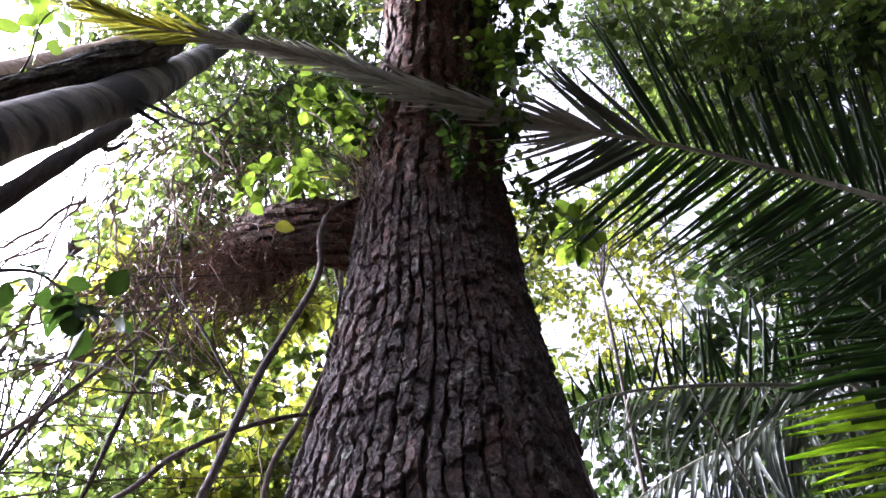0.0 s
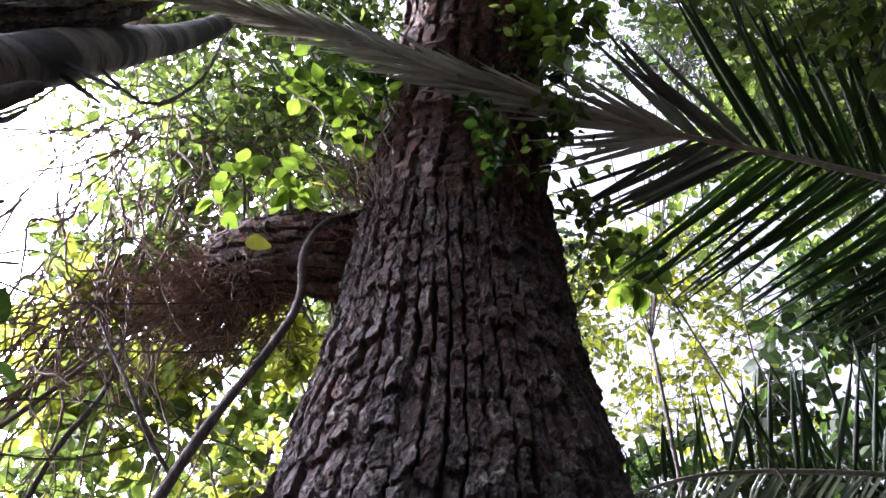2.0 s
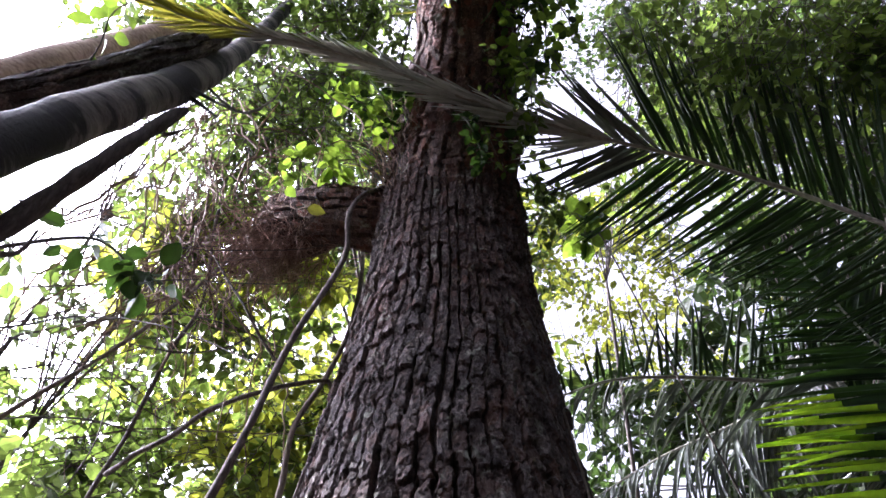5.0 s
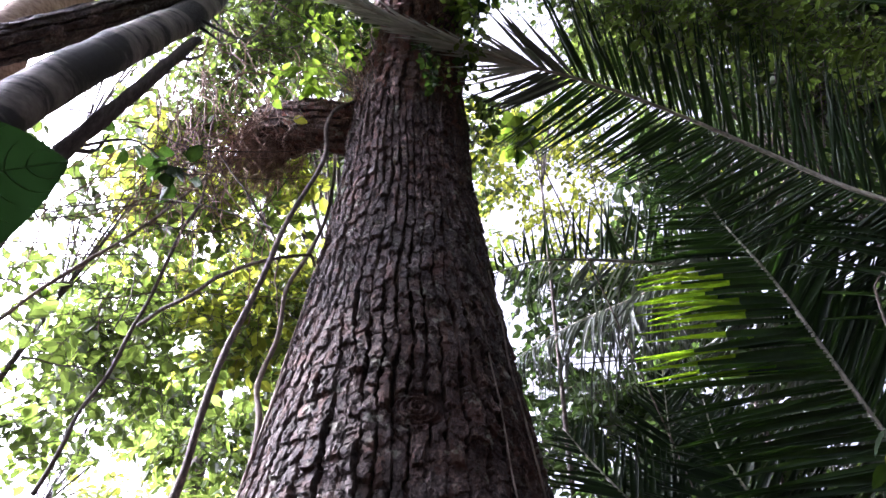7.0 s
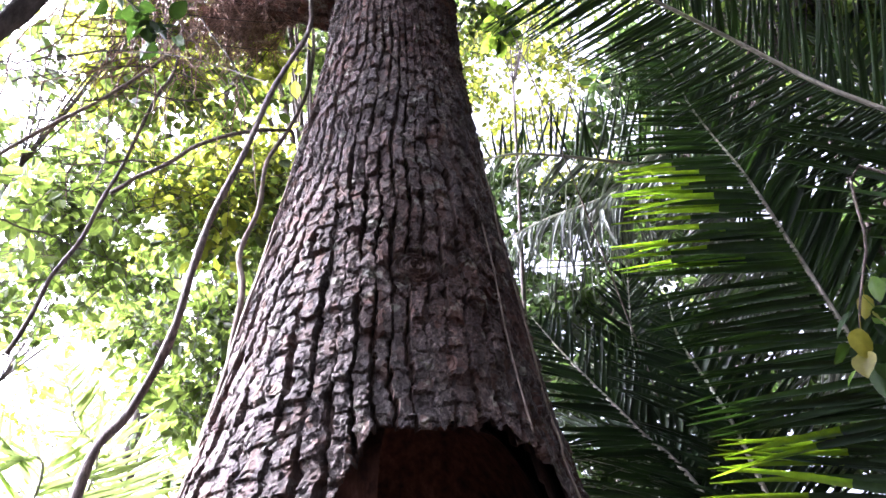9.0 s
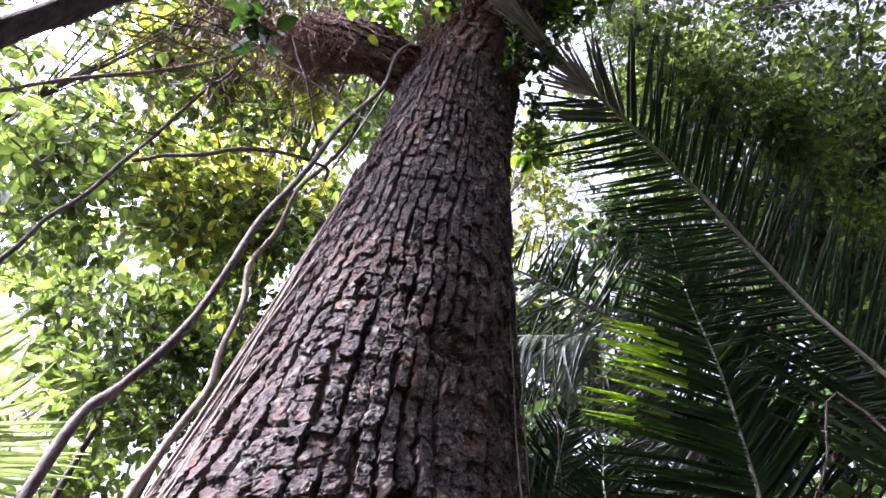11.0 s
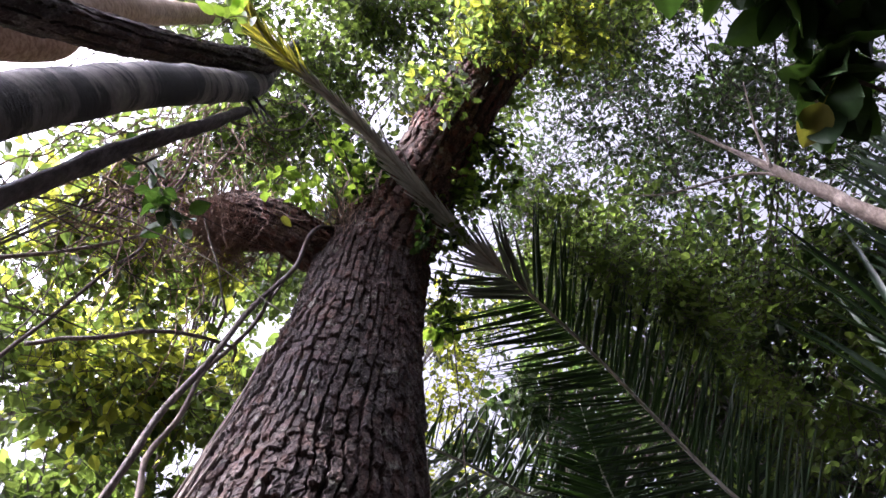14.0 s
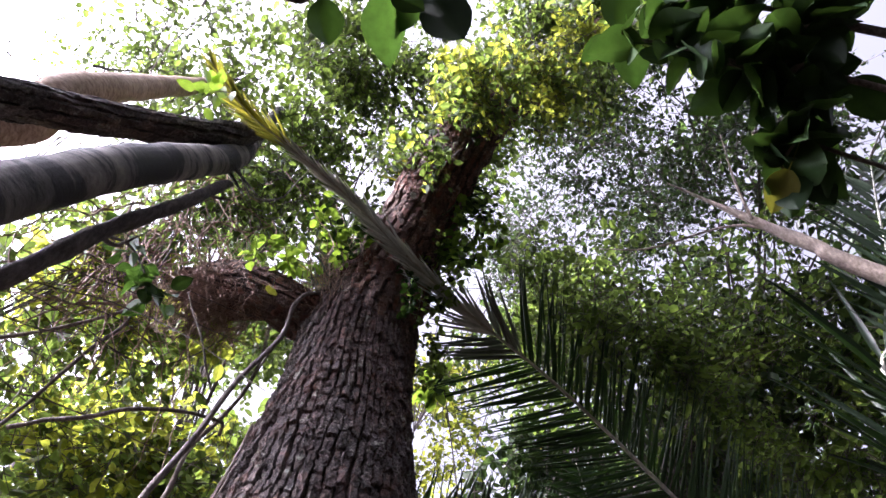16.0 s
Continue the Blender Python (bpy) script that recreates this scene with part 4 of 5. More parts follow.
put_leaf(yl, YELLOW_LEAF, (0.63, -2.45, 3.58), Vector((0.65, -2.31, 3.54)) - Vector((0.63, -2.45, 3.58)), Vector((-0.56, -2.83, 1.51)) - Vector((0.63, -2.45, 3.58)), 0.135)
sprig("hanging twig with shaded leaves high overhead", [(-2.2, -4.2, 0.0), (-1.4, -3.6, 3.2), (-0.98, -2.24, 4.00), (-0.74, -2.29, 4.04), (-0.47, -2.41, 4.07)], 0.014, 15, 0.20, SHADED_LEAVES, 44, start=0.62, name="sapling", hang=0.3)
sprig("sapling with large dark shaded leaves overhead", [(3.0, -3.9, 0.0), (2.7, -3.6, 2.4), (0.77, -3.05, 3.85), (0.60, -2.85, 3.95), (0.39, -2.75, 4.03), (0.19, -2.64, 4.20)], 0.018, 46, 0.155, SHADED_LEAVES, 55, start=0.40, name="sapling")
# one large leaf close to the path
near = thing("seedling", "seedling with one large glossy green leaf", "plant", (-0.75, -3.45, 0))
tube("stem", [(-0.75, -3.45, 0.0), (-0.66, -3.35, 1.0), (-0.34, -3.00, 1.78), (-0.06, -2.70, 1.88)], [0.006, 0.003], M_VINE, near, n=20, seg=6)
near_leaf = put_leaf(near, broad_mesh("leaf", M_NEAR, n=44, seed=50, fold=0.05, wav=0.016, veins=True), (-0.06, -2.70, 1.88), Vector((0.01, -2.68, 1.93)) - Vector((-0.06, -2.70, 1.88)), Vector((0.20, -2.96, 1.69)) - Vector((-0.02, -2.68, 1.91)), 0.105)
def leaf_veins(parent, leaf, pairs, mat, fold):
    """Pale raised veins lying on a broad blade."""
    def at(t, u):
        w = 0.36 * math.sin(math.pi * min(1.0, t * 0.97 + 0.03) ** 0.8) ** 0.85
        return Vector((u * w, t, 0.005 - 0.16 * t * t + abs(u) * fold * w * 2))
    lines = [([at(k / 12, 0) for k in range(13)], 0.009)]
    for k in range(pairs):
        t0 = 0.06 + 0.84 * k / pairs
        for sd in (1, -1):
            lines.append(([at(min(0.99, t0 + 0.16 * q ** 1.4), sd * 0.93 * q) for q in (0, 0.2, 0.4, 0.6, 0.8, 1.0)], 0.0045))
    for pts, r in lines:
        ob = tube("vein", pts, [r, r * 0.3], mat, None, n=14, seg=5, rough=0.0)
        ob.parent = leaf


M_VEIN = leaf_material("leaf veins", (0.022, 0.045, 0.014), (0.026, 0.050, 0.016), (0.03, 0.06, 0.015), 0.1, island=False)
leaf_veins(near, near_leaf, 9, M_VEIN, 0.05)
# clusters round the great tree, in the lit and the shaded leaf colours
sprig("dark leafy twig hanging in front of the sky", [(-1.30, -1.02, 4.05), (-1.28, -0.64, 4.59), (-1.14, -0.52, 4.55), (-1.05, -0.45, 4.54)], 0.008, 30, 0.10, SHADED_LEAVES, 45, start=0.25, name="leafy_twig", category="twig")
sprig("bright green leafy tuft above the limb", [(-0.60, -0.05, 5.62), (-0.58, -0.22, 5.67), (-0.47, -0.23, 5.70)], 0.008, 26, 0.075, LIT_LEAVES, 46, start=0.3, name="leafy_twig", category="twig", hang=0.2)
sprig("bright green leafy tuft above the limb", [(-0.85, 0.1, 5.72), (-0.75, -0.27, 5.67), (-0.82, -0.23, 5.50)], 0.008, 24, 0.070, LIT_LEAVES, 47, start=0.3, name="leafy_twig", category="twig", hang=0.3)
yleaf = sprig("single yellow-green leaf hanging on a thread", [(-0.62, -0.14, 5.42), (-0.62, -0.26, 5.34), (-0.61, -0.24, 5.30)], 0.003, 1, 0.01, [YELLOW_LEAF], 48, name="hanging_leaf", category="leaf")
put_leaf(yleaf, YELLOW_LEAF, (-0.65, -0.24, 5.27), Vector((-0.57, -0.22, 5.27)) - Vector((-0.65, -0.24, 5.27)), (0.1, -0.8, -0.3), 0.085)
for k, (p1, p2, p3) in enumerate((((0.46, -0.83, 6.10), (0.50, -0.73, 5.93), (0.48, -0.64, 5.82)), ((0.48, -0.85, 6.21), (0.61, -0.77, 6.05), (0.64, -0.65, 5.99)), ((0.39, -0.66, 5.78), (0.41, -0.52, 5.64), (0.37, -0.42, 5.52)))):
    sprig("hanging leafy twig beside the upper limb", [(0.25, -0.5, 6.1), p1, p2, p3], 0.006, 44, 0.058, LIT_LEAVES + SHADED_LEAVES[:1], 75 + k, start=0.25, name="leafy_twig", category="twig", hang=0.3)
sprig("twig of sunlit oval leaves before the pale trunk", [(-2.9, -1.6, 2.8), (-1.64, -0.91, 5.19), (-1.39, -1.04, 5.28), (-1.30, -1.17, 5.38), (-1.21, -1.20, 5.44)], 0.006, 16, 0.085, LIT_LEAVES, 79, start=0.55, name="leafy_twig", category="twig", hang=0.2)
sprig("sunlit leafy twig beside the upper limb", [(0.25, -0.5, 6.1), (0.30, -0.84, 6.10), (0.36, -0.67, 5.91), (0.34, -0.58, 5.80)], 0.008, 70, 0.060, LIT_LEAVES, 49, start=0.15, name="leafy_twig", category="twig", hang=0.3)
sprig("green leafy twig hanging over the fork", [(0.05, -0.35, 5.9), (0.11, -0.54, 5.48), (0.16, -0.47, 5.37), (0.17, -0.43, 5.29)], 0.006, 60, 0.046, SHADED_LEAVES * 2 + LIT_LEAVES[:1], 51, start=0.1, name="leafy_twig", category="twig", hang=0.4)
sprig("shrub with a rosette of bright green oval leaves", [(2.6, 2.6, 0.0), (2.0, 2.0, 3.2), (0.92, 0.66, 5.90), (0.74, 0.56, 6.01)], 0.009, 60, 0.105, LIT_LEAVES + SHADED_LEAVES[:1], 52, start=0.74, hang=0.2)
sprig("dry twig with curled yellow and brown leaves", [(3.6, -0.6, 0.0), (3.1, -0.7, 2.2), (2.16, -0.45, 3.77), (2.07, -0.27, 3.47), (1.99, -0.16, 3.19), (2.01, -0.07, 3.03)], 0.01, 20, 0.13, [YELLOW_LEAF] + SHADED_LEAVES[:2] + LIT_LEAVES[:1], 54, start=0.62, name="dry_twig", category="twig", hang=0.7, spreadk=0.5)
for k, (a, b, c) in enumerate((((-0.28, -0.25, 5.78), (-0.40, -0.42, 5.88), (-0.56, -0.50, 5.93)), ((-0.19, -0.41, 5.75), (-0.27, -0.59, 5.85), (-0.47, -0.64, 6.00)), ((-0.28, -0.36, 5.69), (-0.38, -0.49, 5.76), (-0.56, -0.51, 5.86)))):
    sprig("bushy green plant growing in the tree fork", [(-0.12, -0.2, 5.68), a, b, c], 0.006, 64, 0.060, LIT_LEAVES + SHADED_LEAVES[:2], 70 + k, start=0.3, name="fork_plant", category="plant", hang=0.15)
# epiphytes in the fork
def tuft(label, at, count, length, width, seed, mats=("green",), tilt=(0, -0.3, 0.6), name="epiphyte", spreadk=0.7):
    t = thing(name, label, "plant", at)
    r = random.Random(seed)
    for _ in range(count):
        d = Vector(tilt) + Vector((r.gauss(0, spreadk), r.gauss(0, spreadk), r.gauss(0, spreadk * 0.7)))
        d.normalize()
        x = d.cross(Vector((r.gauss(0, 0.3), r.gauss(0, 0.3), 1))).normalized()
        z = x.cross(d)
        ob = new("leaf", r.choice(LEAFLETS[r.choice(mats), r.choice(("bent", "hang", "flat"))]))
        ln = length * r.uniform(0.6, 1.15)
        m = Matrix((x * width, d * ln, z * ln)).transposed().to_4x4()
        m.translation = (r.gauss(0, 0.05), r.gauss(0, 0.05), r.gauss(0, 0.04))
        ob.parent = t
        ob.matrix_basis = m
    return t


tuft("strap-leaved green epiphyte growing in the tree fork", (-0.16, -0.22, 5.78), 46, 0.42, 0.035, 61, ("green", "green", "gold"))
tuft("dry grey-green epiphyte on the fork's edge", (-0.30, -0.10, 5.68), 30, 0.30, 0.016, 62, ("grey", "gold"), tilt=(-0.4, -0.4, 0.2))
tuft("dark epiphyte with thin leaves under the upper limb", (0.24, -0.85, 6.26), 44, 0.34, 0.012, 63, ("green",), tilt=(0.9, 0.1, -0.2))
tuft("dry epiphyte on the upper limb", (0.02, -0.75, 6.42), 30, 0.30, 0.02, 64, ("gold", "grey"), tilt=(-0.7, -0.2, 0.2))


red = thing("flower", "small red bract on a twig against the sky", "flower", (0.76, -1.25, 7.78))
for k in range(6):
    put_leaf(red, broad_mesh("petal", M_RED, seed=90 + k), red.location, (math.cos(k), math.sin(k), -0.5), (0.2, -0.9, -0.4), 0.09, name="petal")


# ---- forest round about ----
def forest_tree(label, base, stem, r0, blobs, clumps, per, size, mat, seed, bark=None, droop=0.35, spreadk=0.16, slim=0.95, name="forest_tree"):
    t = thing(name, label, "tree", (base[0], base[1], 0), group="forest trees")
    tube("trunk", [base, *stem], [r0, r0 * 0.7, r0 * 0.3], bark or M_DARKBR, t, n=30, seg=10, rough=0.08)
    r = random.Random(seed)
    top = Vector(stem[-1])
    for b in blobs:
        for _ in range(3):
            e = Vector(b[:3]) + Vector((r.gauss(0, b[3] * 0.4), r.gauss(0, b[4] * 0.4), r.gauss(0, b[5] * 0.4)))
            mid = (top + e) / 2 + Vector((r.gauss(0, 0.2), r.gauss(0, 0.2), 0.15))
            tube("limb", [top, mid, e], [r0 * 0.14, r0 * 0.05], bark or M_DARKBR, t, n=12, seg=6, rough=0.1)
    v, q, tv, tq = foliage(blobs, clumps, per, size, droop, spreadk, slim, np.random.default_rng(seed))
    adopt(polys_object("crown", v, q, mat), t)
    adopt(tagged(polys_object("twigwork", tv, tq, bark or M_DARKBR), kind="stuff"), t)
    return t


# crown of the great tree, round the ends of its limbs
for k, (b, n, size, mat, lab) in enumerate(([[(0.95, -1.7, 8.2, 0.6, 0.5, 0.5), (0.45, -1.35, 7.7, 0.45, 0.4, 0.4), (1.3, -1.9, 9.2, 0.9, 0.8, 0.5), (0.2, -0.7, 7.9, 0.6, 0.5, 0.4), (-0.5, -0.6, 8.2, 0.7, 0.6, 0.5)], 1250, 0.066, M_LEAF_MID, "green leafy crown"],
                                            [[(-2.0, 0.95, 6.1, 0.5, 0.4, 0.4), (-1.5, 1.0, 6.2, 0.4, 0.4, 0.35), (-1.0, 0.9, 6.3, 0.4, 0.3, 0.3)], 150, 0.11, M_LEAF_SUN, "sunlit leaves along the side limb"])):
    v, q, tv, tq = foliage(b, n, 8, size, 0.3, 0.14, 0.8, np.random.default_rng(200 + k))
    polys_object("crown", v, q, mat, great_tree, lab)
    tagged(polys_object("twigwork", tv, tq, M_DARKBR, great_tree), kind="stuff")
# the same leaves twice, in the middle tone and the painted sunlit tone
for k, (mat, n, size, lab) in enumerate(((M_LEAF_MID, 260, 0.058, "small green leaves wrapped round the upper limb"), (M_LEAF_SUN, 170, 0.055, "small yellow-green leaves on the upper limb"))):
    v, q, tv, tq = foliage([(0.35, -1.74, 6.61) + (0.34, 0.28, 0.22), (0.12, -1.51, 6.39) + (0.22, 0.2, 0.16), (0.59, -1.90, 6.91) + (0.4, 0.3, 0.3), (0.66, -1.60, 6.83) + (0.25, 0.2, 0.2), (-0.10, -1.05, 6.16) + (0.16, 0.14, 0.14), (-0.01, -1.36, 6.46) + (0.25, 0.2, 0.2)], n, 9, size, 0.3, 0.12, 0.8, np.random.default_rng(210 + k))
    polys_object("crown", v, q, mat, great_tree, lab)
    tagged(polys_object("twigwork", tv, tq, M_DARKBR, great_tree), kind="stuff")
v, q, tv, tq = foliage([(-0.22, -0.40, 6.02, 0.16, 0.14, 0.16), (0.30, -0.45, 6.05, 0.16, 0.16, 0.2), (0.34, -0.80, 6.45, 0.2, 0.16, 0.2), (-0.16, -0.85, 6.55, 0.16, 0.16, 0.16)], 120, 9, 0.050, 0.3, 0.11, 0.9, np.random.default_rng(215))
polys_object("crown", v, q, M_LEAF_MID, great_tree, "small green leaves round the foot of the upper limb")
tagged(polys_object("twigwork", tv, tq, M_DARKBR, great_tree), kind="stuff")
v, q, tv, tq = foliage([(0.44, -0.10, 5.32, 0.06, 0.12, 0.20), (0.40, -0.42, 5.62, 0.07, 0.10, 0.12), (0.20, -0.50, 5.38, 0.09, 0.06, 0.07), (0.38, -0.60, 5.98, 0.10, 0.10, 0.14)], 45, 8, 0.048, 0.5, 0.10, 0.95, np.random.default_rng(216))
polys_object("crown", v, q, M_LEAF_MID, great_tree, "dark small leaves draped beside the fork")
tagged(polys_object("twigwork", tv, tq, M_DARKBR, great_tree), kind="stuff")
# bright backlit crowns, their light put into the leaf colour
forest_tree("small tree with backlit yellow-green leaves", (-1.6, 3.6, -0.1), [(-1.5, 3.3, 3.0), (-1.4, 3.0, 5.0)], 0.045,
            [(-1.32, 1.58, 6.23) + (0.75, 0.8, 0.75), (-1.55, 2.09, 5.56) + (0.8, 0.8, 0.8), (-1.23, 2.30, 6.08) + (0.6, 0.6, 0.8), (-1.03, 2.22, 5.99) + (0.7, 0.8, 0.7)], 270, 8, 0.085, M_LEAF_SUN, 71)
forest_tree("small tree with backlit yellow-green leaves", (-3.4, 3.0, -0.1), [(-3.1, 2.7, 2.6), (-2.8, 2.4, 4.2)], 0.045,
            [(-2.09, 1.93, 5.81) + (0.7, 0.8, 0.6), (-2.24, 2.31, 5.40) + (0.9, 0.9, 0.7), (-2.11, 1.95, 5.59) + (0.9, 0.9, 0.6), (-1.97, 2.55, 4.86) + (0.8, 0.9, 0.6)], 260, 8, 0.085, M_LEAF_MID, 72)
forest_tree("green leafy tree standing in half shade", (-4.3, 1.6, -0.1), [(-4.0, 1.6, 2.4), (-3.7, 1.5, 3.8)], 0.045,
            [(-2.53, 0.56, 5.39) + (0.45, 0.5, 0.35), (-2.69, 0.59, 4.91) + (0.45, 0.5, 0.35), (-2.38, 1.11, 5.58) + (0.4, 0.5, 0.35), (-2.61, 1.02, 4.44) + (0.7, 0.8, 0.5), (-2.50, 1.49, 5.04) + (0.6, 0.8, 0.5), (-2.36, 1.65, 4.79) + (0.6, 0.7, 0.6), (-1.71, 1.41, 5.29) + (0.7, 0.7, 0.7), (-1.04, 1.77, 5.63) + (0.7, 0.7, 0.6)], 370, 8, 0.092, M_LEAF_MID, 73)
forest_tree("leafy understory tree in soft backlight", (-3.6, 6.4, -0.1), [(-3.6, 6.2, 2.0), (-3.4, 6.0, 4.0)], 0.05,
            [(-2.36, 3.66, 5.97) + (0.9, 0.9, 0.9), (-1.38, 4.15, 5.49) + (1.1, 1.0, 0.9), (-1.03, 4.00, 6.48) + (0.9, 0.9, 1.0), (-1.58, 3.88, 4.67) + (1.0, 1.0, 0.7), (-0.80, 3.75, 7.11) + (0.7, 0.8, 0.9), (0.10, 3.09, 7.43) + (0.6, 0.7, 0.7)], 500, 8, 0.125, M_LEAF_MID, 87)
forest_tree("green leafy tree behind the great trunk", (-0.6, 4.6, -0.1), [(-0.7, 4.2, 4.0), (-0.8, 3.4, 6.5)], 0.12,
            [(-1.56, 0.35, 6.87) + (0.6, 0.5, 0.5), (-2.11, 0.69, 6.68) + (0.5, 0.5, 0.4), (-1.13, 0.47, 7.64) + (0.8, 0.8, 0.7), (-1.51, 0.08, 7.99) + (0.8, 0.8, 0.8), (-0.73, 0.18, 8.10) + (0.7, 0.8, 0.8), (-0.56, -0.52, 8.11) + (0.7, 0.8, 0.7)], 440, 8, 0.074, M_LEAF_MID, 74)
forest_tree("tall tree with sunlit yellow-green crown", (-5.4, 3.4, -0.1), [(-5.0, 3.0, 4.4), (-3.4, 1.8, 8.0)], 0.05,
            [(-1.82, -0.51, 8.42) + (0.8, 0.8, 0.6), (-1.12, -0.63, 8.55) + (0.9, 0.8, 0.6), (-0.27, -1.23, 8.93) + (0.9, 0.9, 0.7), (0.50, -1.14, 8.84) + (0.7, 0.7, 0.6), (-1.4, 0.4, 8.0, 0.9, 0.9, 0.5), (-2.6, 0.5, 8.9, 0.9, 0.9, 0.5), (-0.5, 0.5, 7.6, 0.7, 0.8, 0.4)], 820, 8, 0.060, M_LEAF_MID, 75)
forest_tree("tall tree with fine shaded leaves against the sky", (1.4, 4.2, -0.1), [(1.3, 3.6, 4.0), (1.2, 2.2, 7.4)], 0.04,
            [(1.60, -0.50, 8.85) + (1.0, 1.0, 0.7), (2.16, -1.23, 8.86) + (1.2, 1.0, 0.8), (1.31, 0.61, 8.76) + (0.7, 0.8, 0.7)], 1000, 8, 0.046, M_LEAF_SHADED, 76)
forest_tree("tall tree with fine green leaves and open gaps", (4.6, 1.6, -0.1), [(4.3, 1.0, 4.0), (3.6, 0.0, 7.0)], 0.11,
            [(2.59, -1.18, 8.00) + (0.9, 0.9, 0.7), (2.88, -1.90, 7.77) + (0.9, 0.9, 0.8), (3.35, -1.92, 7.24) + (0.8, 0.8, 0.7), (1.83, -1.89, 8.45) + (0.9, 0.9, 0.7)], 850, 8, 0.050, M_LEAF_SHADED, 77)
forest_tree("leafy tree with mid-green foliage", (3.0, 3.4, -0.1), [(2.9, 3.0, 3.4), (2.6, 2.2, 5.4)], 0.05,
            [(1.71, 0.08, 6.98) + (0.7, 0.8, 0.6), (2.23, -0.42, 6.98) + (0.9, 0.8, 0.7), (2.82, -0.78, 6.55) + (0.9, 0.9, 0.8), (1.73, 0.03, 6.90) + (0.8, 0.8, 0.7), (2.66, 0.05, 7.02) + (0.7, 0.8, 0.6)], 560, 9, 0.062, M_LEAF_MID, 78)
forest_tree("green small-leaved tree above the palms", (4.4, 2.6, -0.1), [(4.2, 2.2, 3.6), (3.4, 1.2, 6.2)], 0.05,
            [(1.63, 0.43, 7.53) + (0.5, 0.6, 0.5), (2.26, 0.55, 7.13) + (0.6, 0.6, 0.5), (2.81, 0.24, 6.83) + (0.6, 0.6, 0.5), (2.19, 0.20, 7.84) + (0.7, 0.7, 0.5), (3.05, 0.52, 6.24) + (0.6, 0.6, 0.5)], 680, 9, 0.062, M_LEAF_MID, 89)
forest_tree("pale green tree in hazy sunlight beyond the trunk", (1.5, 7.6, -0.1), [(1.5, 7.2, 4.0), (1.5, 6.8, 6.5)], 0.05,
            [(0.80, 3.04, 8.10) + (0.7, 0.8, 0.8), (1.62, 2.90, 8.09) + (1.0, 0.9, 0.8), (2.37, 3.32, 7.76) + (1.0, 0.9, 0.9), (1.43, 2.11, 8.00) + (0.8, 0.8, 0.9), (1.19, 2.83, 8.44) + (0.9, 0.9, 0.8)], 390, 8, 0.070, M_LEAF_SUN, 79)
forest_tree("green leafy tree crowding the long palm frond", (5.2, -0.4, -0.1), [(5.0, -0.5, 2.6), (4.4, -0.6, 4.4)], 0.07,
            [(3.15, -0.80, 5.12, 0.45, 0.4, 0.5), (3.45, -1.10, 5.75, 0.5, 0.4, 0.5), (3.65, -0.50, 6.05, 0.5, 0.5, 0.5), (3.45, 0.40, 5.80, 0.5, 0.5, 0.5), (3.70, -0.75, 6.6, 0.5, 0.5, 0.4), (3.3, -0.25, 4.7, 0.5, 0.4, 0.5), (3.1, 0.2, 6.9, 0.5, 0.5, 0.4)], 680, 9, 0.075, M_LEAF_MID, 93)
forest_tree("young leafy tree close behind the great trunk", (-1.0, 3.4, -0.1), [(-1.0, 3.2, 2.4), (-0.9, 2.9, 4.2)], 0.05,
            [(-0.85, 2.7, 5.15, 0.4, 0.4, 0.4), (-0.72, 2.3, 5.75, 0.4, 0.4, 0.4), (-0.78, 3.0, 4.6, 0.4, 0.4, 0.4), (-0.48, 2.1, 6.35, 0.4, 0.4, 0.35), (-1.5, 3.0, 4.2, 0.45, 0.4, 0.4)], 330, 8, 0.085, M_LEAF_MID, 96)
forest_tree("leafy tree behind the hanging vines", (-3.4, 1.4, -0.1), [(-3.0, 1.2, 3.0), (-2.4, 1.0, 5.0)], 0.05,
            [(-1.32, 0.3, 6.57, 0.35, 0.3, 0.3), (-1.6, 0.5, 6.33, 0.35, 0.3, 0.3), (-1.1, 0.2, 6.95, 0.35, 0.3, 0.3), (-0.85, 0.05, 7.1, 0.3, 0.3, 0.25)], 230, 8, 0.062, M_LEAF_MID, 95)
# leaves with shade put into their colour fill the gaps behind the palms
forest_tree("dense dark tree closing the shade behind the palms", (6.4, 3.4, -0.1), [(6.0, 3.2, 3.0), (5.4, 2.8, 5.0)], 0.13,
            [(3.78, -0.74, 6.59) + (0.9, 0.9, 0.8), (2.06, 3.89, 5.48) + (0.8, 0.8, 0.6), (2.31, 3.89, 4.38) + (0.9, 0.8, 0.6), (2.96, 2.02, 6.78) + (0.8, 0.8, 0.7), (3.12, 3.10, 5.25) + (1.1, 1.0, 1.0), (3.83, 2.43, 4.31) + (1.2, 1.2, 1.0), (2.33, 3.98, 4.05) + (1.1, 1.0, 0.9), (1.20, 3.95, 6.71) + (0.8, 0.8, 0.7), (1.98, 3.80, 7.03) + (0.8, 0.8, 0.7), (1.66, 3.94, 5.86) + (0.9, 0.8, 0.7), (2.62, 2.93, 6.73) + (0.8, 0.8, 0.8), (4.03, 0.46, 6.22) + (1.1, 1.0, 0.9), (3.86, 0.63, 6.63) + (1.0, 1.0, 0.8), (3.17, 1.73, 7.21) + (0.8, 0.8, 0.7)], 3000, 9, 0.11, M_LEAF_SHADED, 80)
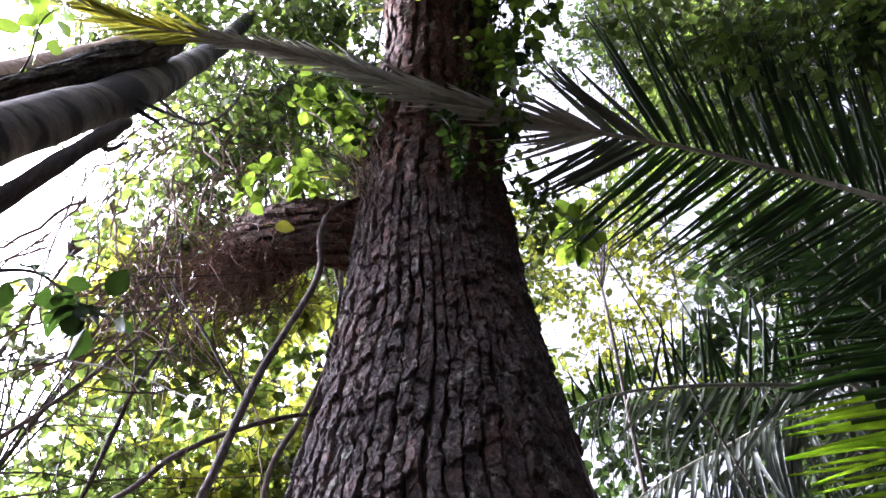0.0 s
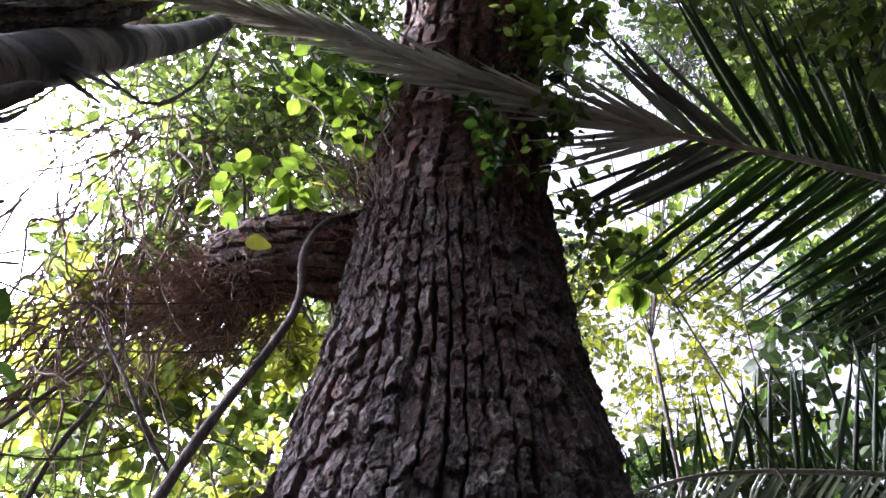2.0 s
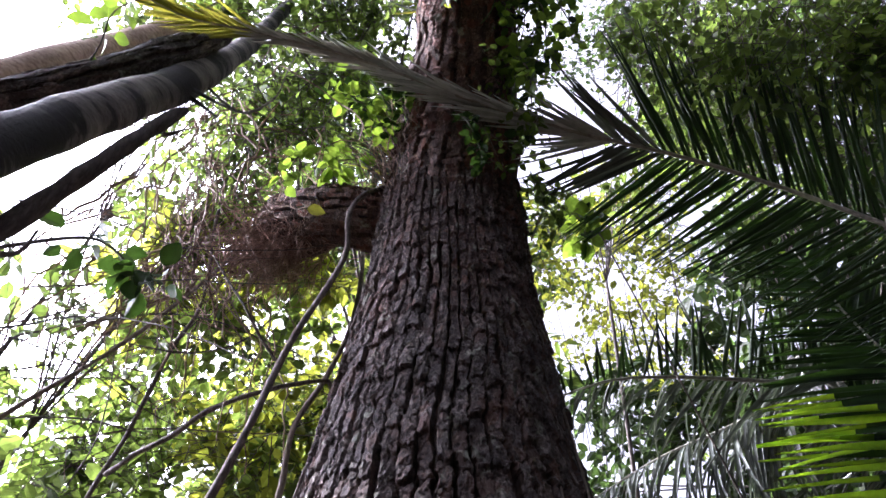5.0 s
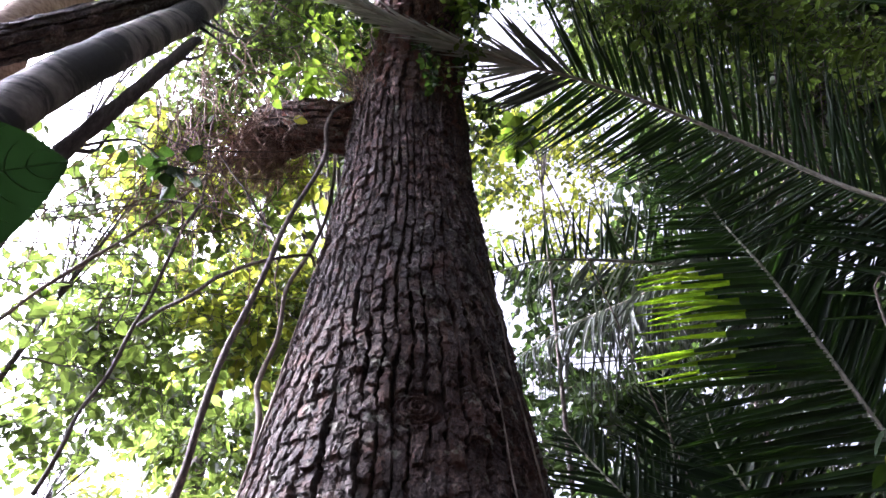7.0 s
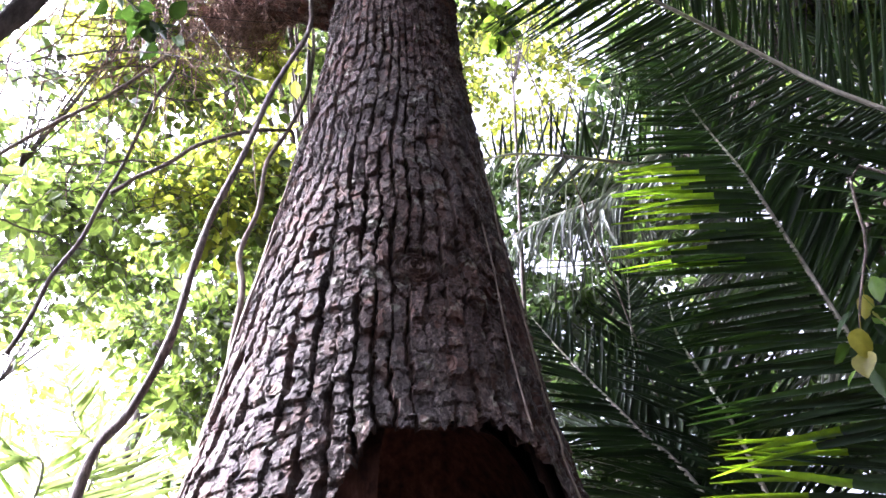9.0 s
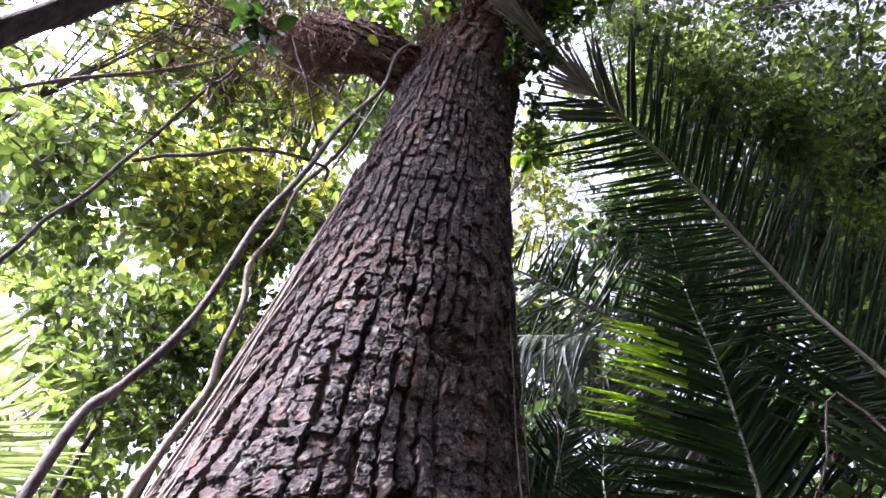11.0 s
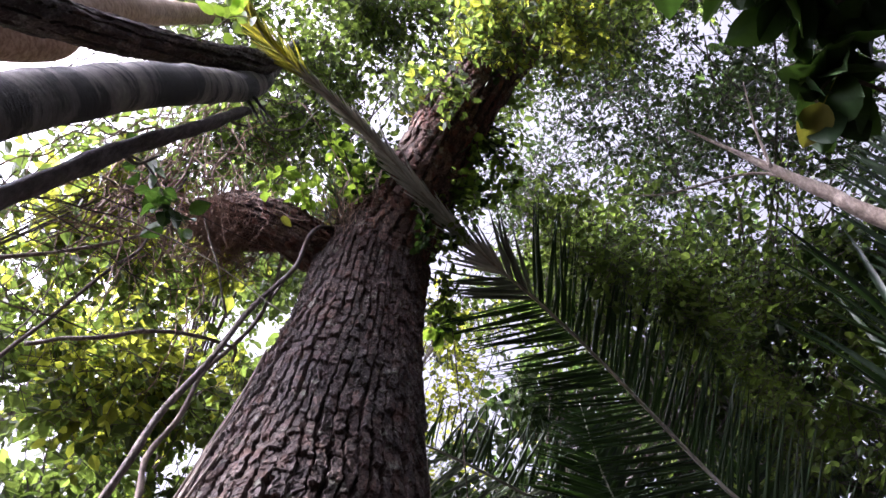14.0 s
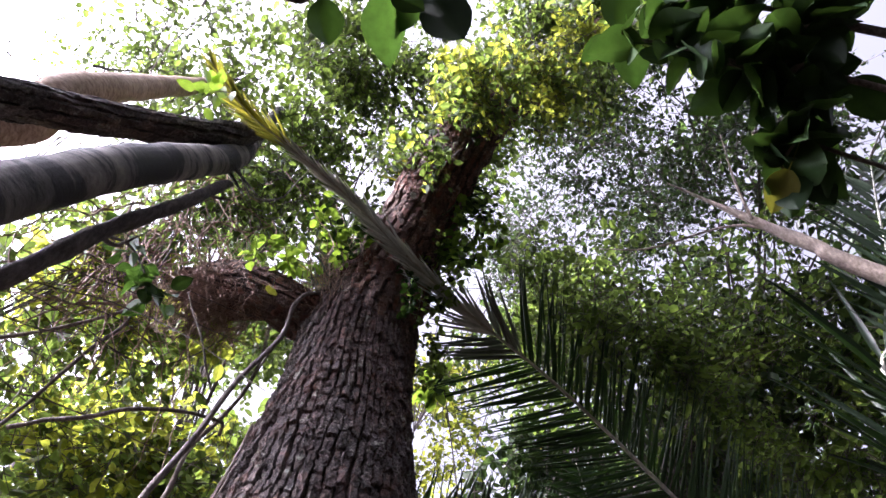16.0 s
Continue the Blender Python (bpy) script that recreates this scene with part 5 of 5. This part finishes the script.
forest_tree("broad crown of far green trees", (-5.0, 9.5, -0.1), [(-5.0, 9.3, 3.6), (-4.9, 9.0, 6.0)], 0.16,
            [(-6.4, 8.5, 3.2, 1.8, 1.5, 1.4), (-4.2, 9.2, 4.0, 1.8, 1.5, 1.8), (-2.2, 9.4, 4.6, 1.6, 1.5, 2.0), (-4.0, 9.6, 7.2, 2.0, 1.5, 1.6)], 420, 9, 0.12, M_LEAF_SUN, 81)
forest_tree("broad crown of far green trees", (4.0, 10.5, -0.1), [(4.0, 10.4, 3.6), (4.0, 10.2, 6.0)], 0.16,
            [(2.2, 10, 5.0, 1.6, 1.4, 2.2), (4.4, 10, 5.6, 1.9, 1.5, 2.4), (6.8, 9, 5.0, 1.9, 1.6, 2.4), (4.4, 9.6, 9.0, 2.2, 1.6, 1.4)], 420, 9, 0.1, M_LEAF_MID, 82)
forest_tree("tall crown of the forest roof high above", (-2.6, 4.8, -0.1), [(-2.5, 4.6, 5.0), (-2.2, 4.2, 9.5)], 0.13,
            [(-0.6, 3.0, 9.6, 1.1, 1.1, 0.6), (-1.9, 3.9, 10.6, 1.2, 1.2, 0.7), (-0.2, 4.6, 10.8, 1.3, 1.2, 0.7)], 800, 8, 0.115, M_LEAF_MID, 85)
# high leaves, added largely to keep skylight off the palms
forest_tree("dense forest roof high above the palms", (6.0, 0.6, -0.1), [(5.8, 0.4, 4.0), (5.0, 0.0, 8.0)], 0.12,
            [(3.4, 0.4, 8.6, 1.4, 1.3, 0.5), (5.0, -1.4, 8.4, 1.5, 1.5, 0.6), (5.6, 1.6, 8.6, 1.5, 1.5, 0.7), (2.2, 1.8, 9.0, 1.2, 1.2, 0.5), (3.2, -1.6, 8.8, 1.2, 1.2, 0.5), (6.8, 0.0, 7.4, 1.4, 1.6, 1.2), (4.2, 3.4, 9.0, 1.3, 1.3, 0.7)], 800, 8, 0.11, M_LEAF_SHADED, 86)
# out of view: added to keep skylight off the trunk and the palms
forest_tree("unseen leaf roof added over the path to cut skylight", (-1.0, -8.0, -0.1), [(-0.8, -7.8, 4.0), (-0.4, -7.0, 8.0)], 0.16,
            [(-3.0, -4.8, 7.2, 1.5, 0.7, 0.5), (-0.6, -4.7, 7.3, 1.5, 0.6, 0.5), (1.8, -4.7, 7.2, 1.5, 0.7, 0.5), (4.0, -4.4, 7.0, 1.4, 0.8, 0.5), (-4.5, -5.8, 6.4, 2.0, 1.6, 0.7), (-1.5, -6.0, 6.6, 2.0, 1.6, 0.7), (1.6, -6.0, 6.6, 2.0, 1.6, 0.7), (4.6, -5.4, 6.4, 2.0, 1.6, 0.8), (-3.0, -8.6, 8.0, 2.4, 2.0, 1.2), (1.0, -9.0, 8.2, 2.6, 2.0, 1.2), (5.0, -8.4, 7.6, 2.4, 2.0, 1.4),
             (7.6, -4.0, 7.0, 1.8, 2.4, 1.8), (-7.0, -6.4, 7.0, 2.0, 2.4, 1.8), (-7.4, -4.0, 4.0, 1.6, 2.0, 2.2), (7.8, -3.0, 5.0, 1.4, 2.4, 2.0)], 6200, 8, 0.300, M_LEAF_SHADED, 88, spreadk=0.3)
# added behind the camera, where it blocks light from low down
forest_tree("unseen thicket added behind the path to block low light", (0.6, -9.0, -0.1), [(0.6, -9.0, 3.0), (0.4, -8.8, 5.0)], 0.14,
            [(-3.4, -6.4, 2.6, 1.8, 0.9, 2.2), (0.4, -6.8, 2.4, 1.8, 0.8, 2.2), (3.8, -6.2, 2.6, 1.8, 0.9, 2.4), (-3.0, -8.6, 2.6, 2.2, 1.2, 2.4), (0.6, -9.2, 2.8, 2.2, 1.2, 2.6), (4.2, -8.6, 2.6, 2.2, 1.2, 2.4), (7.6, -5.0, 2.8, 1.4, 2.4, 2.8), (8.4, -0.6, 3.0, 1.4, 2.4, 2.9)], 4300, 9, 0.19, M_LEAF_SHADED, 84)

# added out of view: its crown holds the sun off the lower trunk
forest_tree("unseen tree added on the sunny side to shade the trunk", (-10.2, 0.4, -0.1), [(-10.0, 0.3, 4.0), (-9.4, -0.1, 9.0)], 0.12,
            [(-9.0, -0.7, 9.7, 0.8, 0.8, 0.5), (-9.0, 0.2, 10.1, 0.7, 0.8, 0.5), (-9.1, -0.9, 10.6, 0.7, 0.7, 0.5), (-9.3, -0.2, 10.6, 0.7, 0.8, 0.4)], 620, 8, 0.15, M_LEAF_MID, 91)
# bushes added to stop low skylight from reaching the trunk base
forest_tree("low thicket added on the sunny side to darken the trunk base", (-6.6, -1.4, -0.1), [(-6.5, -1.4, 1.2), (-6.3, -1.3, 2.6)], 0.08,
            [(-5.8, -2.6, 1.7, 1.3, 1.5, 1.9), (-6.6, 0.6, 1.7, 1.3, 1.5, 1.9), (-5.4, -5.4, 1.9, 1.4, 1.5, 2.1), (-8.0, -1.0, 2.6, 1.4, 2.0, 2.4)], 1300, 8, 0.25, M_LEAF_SHADED, 94, spreadk=0.26)
# leaf masses added round the right side to close off the bright horizon
forest_tree("dark leaf wall added beyond the palms to cut horizon light", (10.5, 2.0, -0.1), [(10.4, 2.0, 3.0), (10.2, 1.8, 6.0)], 0.16,
            [(10.5, -6.5, 2.8, 2.2, 2.4, 3.2), (11.0, -2.0, 3.0, 2.0, 2.6, 3.4), (11.0, 2.4, 3.4, 2.0, 2.6, 3.8), (9.6, 6.6, 3.6, 2.4, 2.2, 3.8), (6.0, 9.6, 3.0, 2.4, 2.0, 3.4), (9.6, 0.0, 8.0, 2.2, 2.6, 1.8), (9.0, 5.0, 8.6, 2.2, 2.4, 1.8)], 3600, 8, 0.34, M_LEAF_SHADED, 92, spreadk=0.34)
forest_tree("slim tree with dense small green leaves before the palms", (3.7, 0.9, -0.1), [(3.4, 0.7, 3.0), (2.6, 0.3, 5.2)], 0.035,
            [(1.23, -0.54, 5.94) + (0.35, 0.25, 0.3), (1.60, -0.50, 5.69) + (0.4, 0.25, 0.3), (2.04, -0.62, 5.71) + (0.45, 0.3, 0.35), (2.37, -0.54, 5.49) + (0.4, 0.3, 0.4), (0.99, -0.52, 6.44) + (0.25, 0.2, 0.3)], 330, 9, 0.055, M_LEAF_MID, 90, spreadk=0.12)

# ---- bark pieces of the great trunk ----
order = np.argsort(tb_id[is_piece], kind="stable")
piece_q, piece_id = tb_q[is_piece][order], tb_id[is_piece][order]
cuts = np.flatnonzero(np.diff(piece_id)) + 1
for quads in np.split(piece_q, cuts):
    sheet("bark_plate", tb_v, quads, [M_PLATE], None, great_tree)
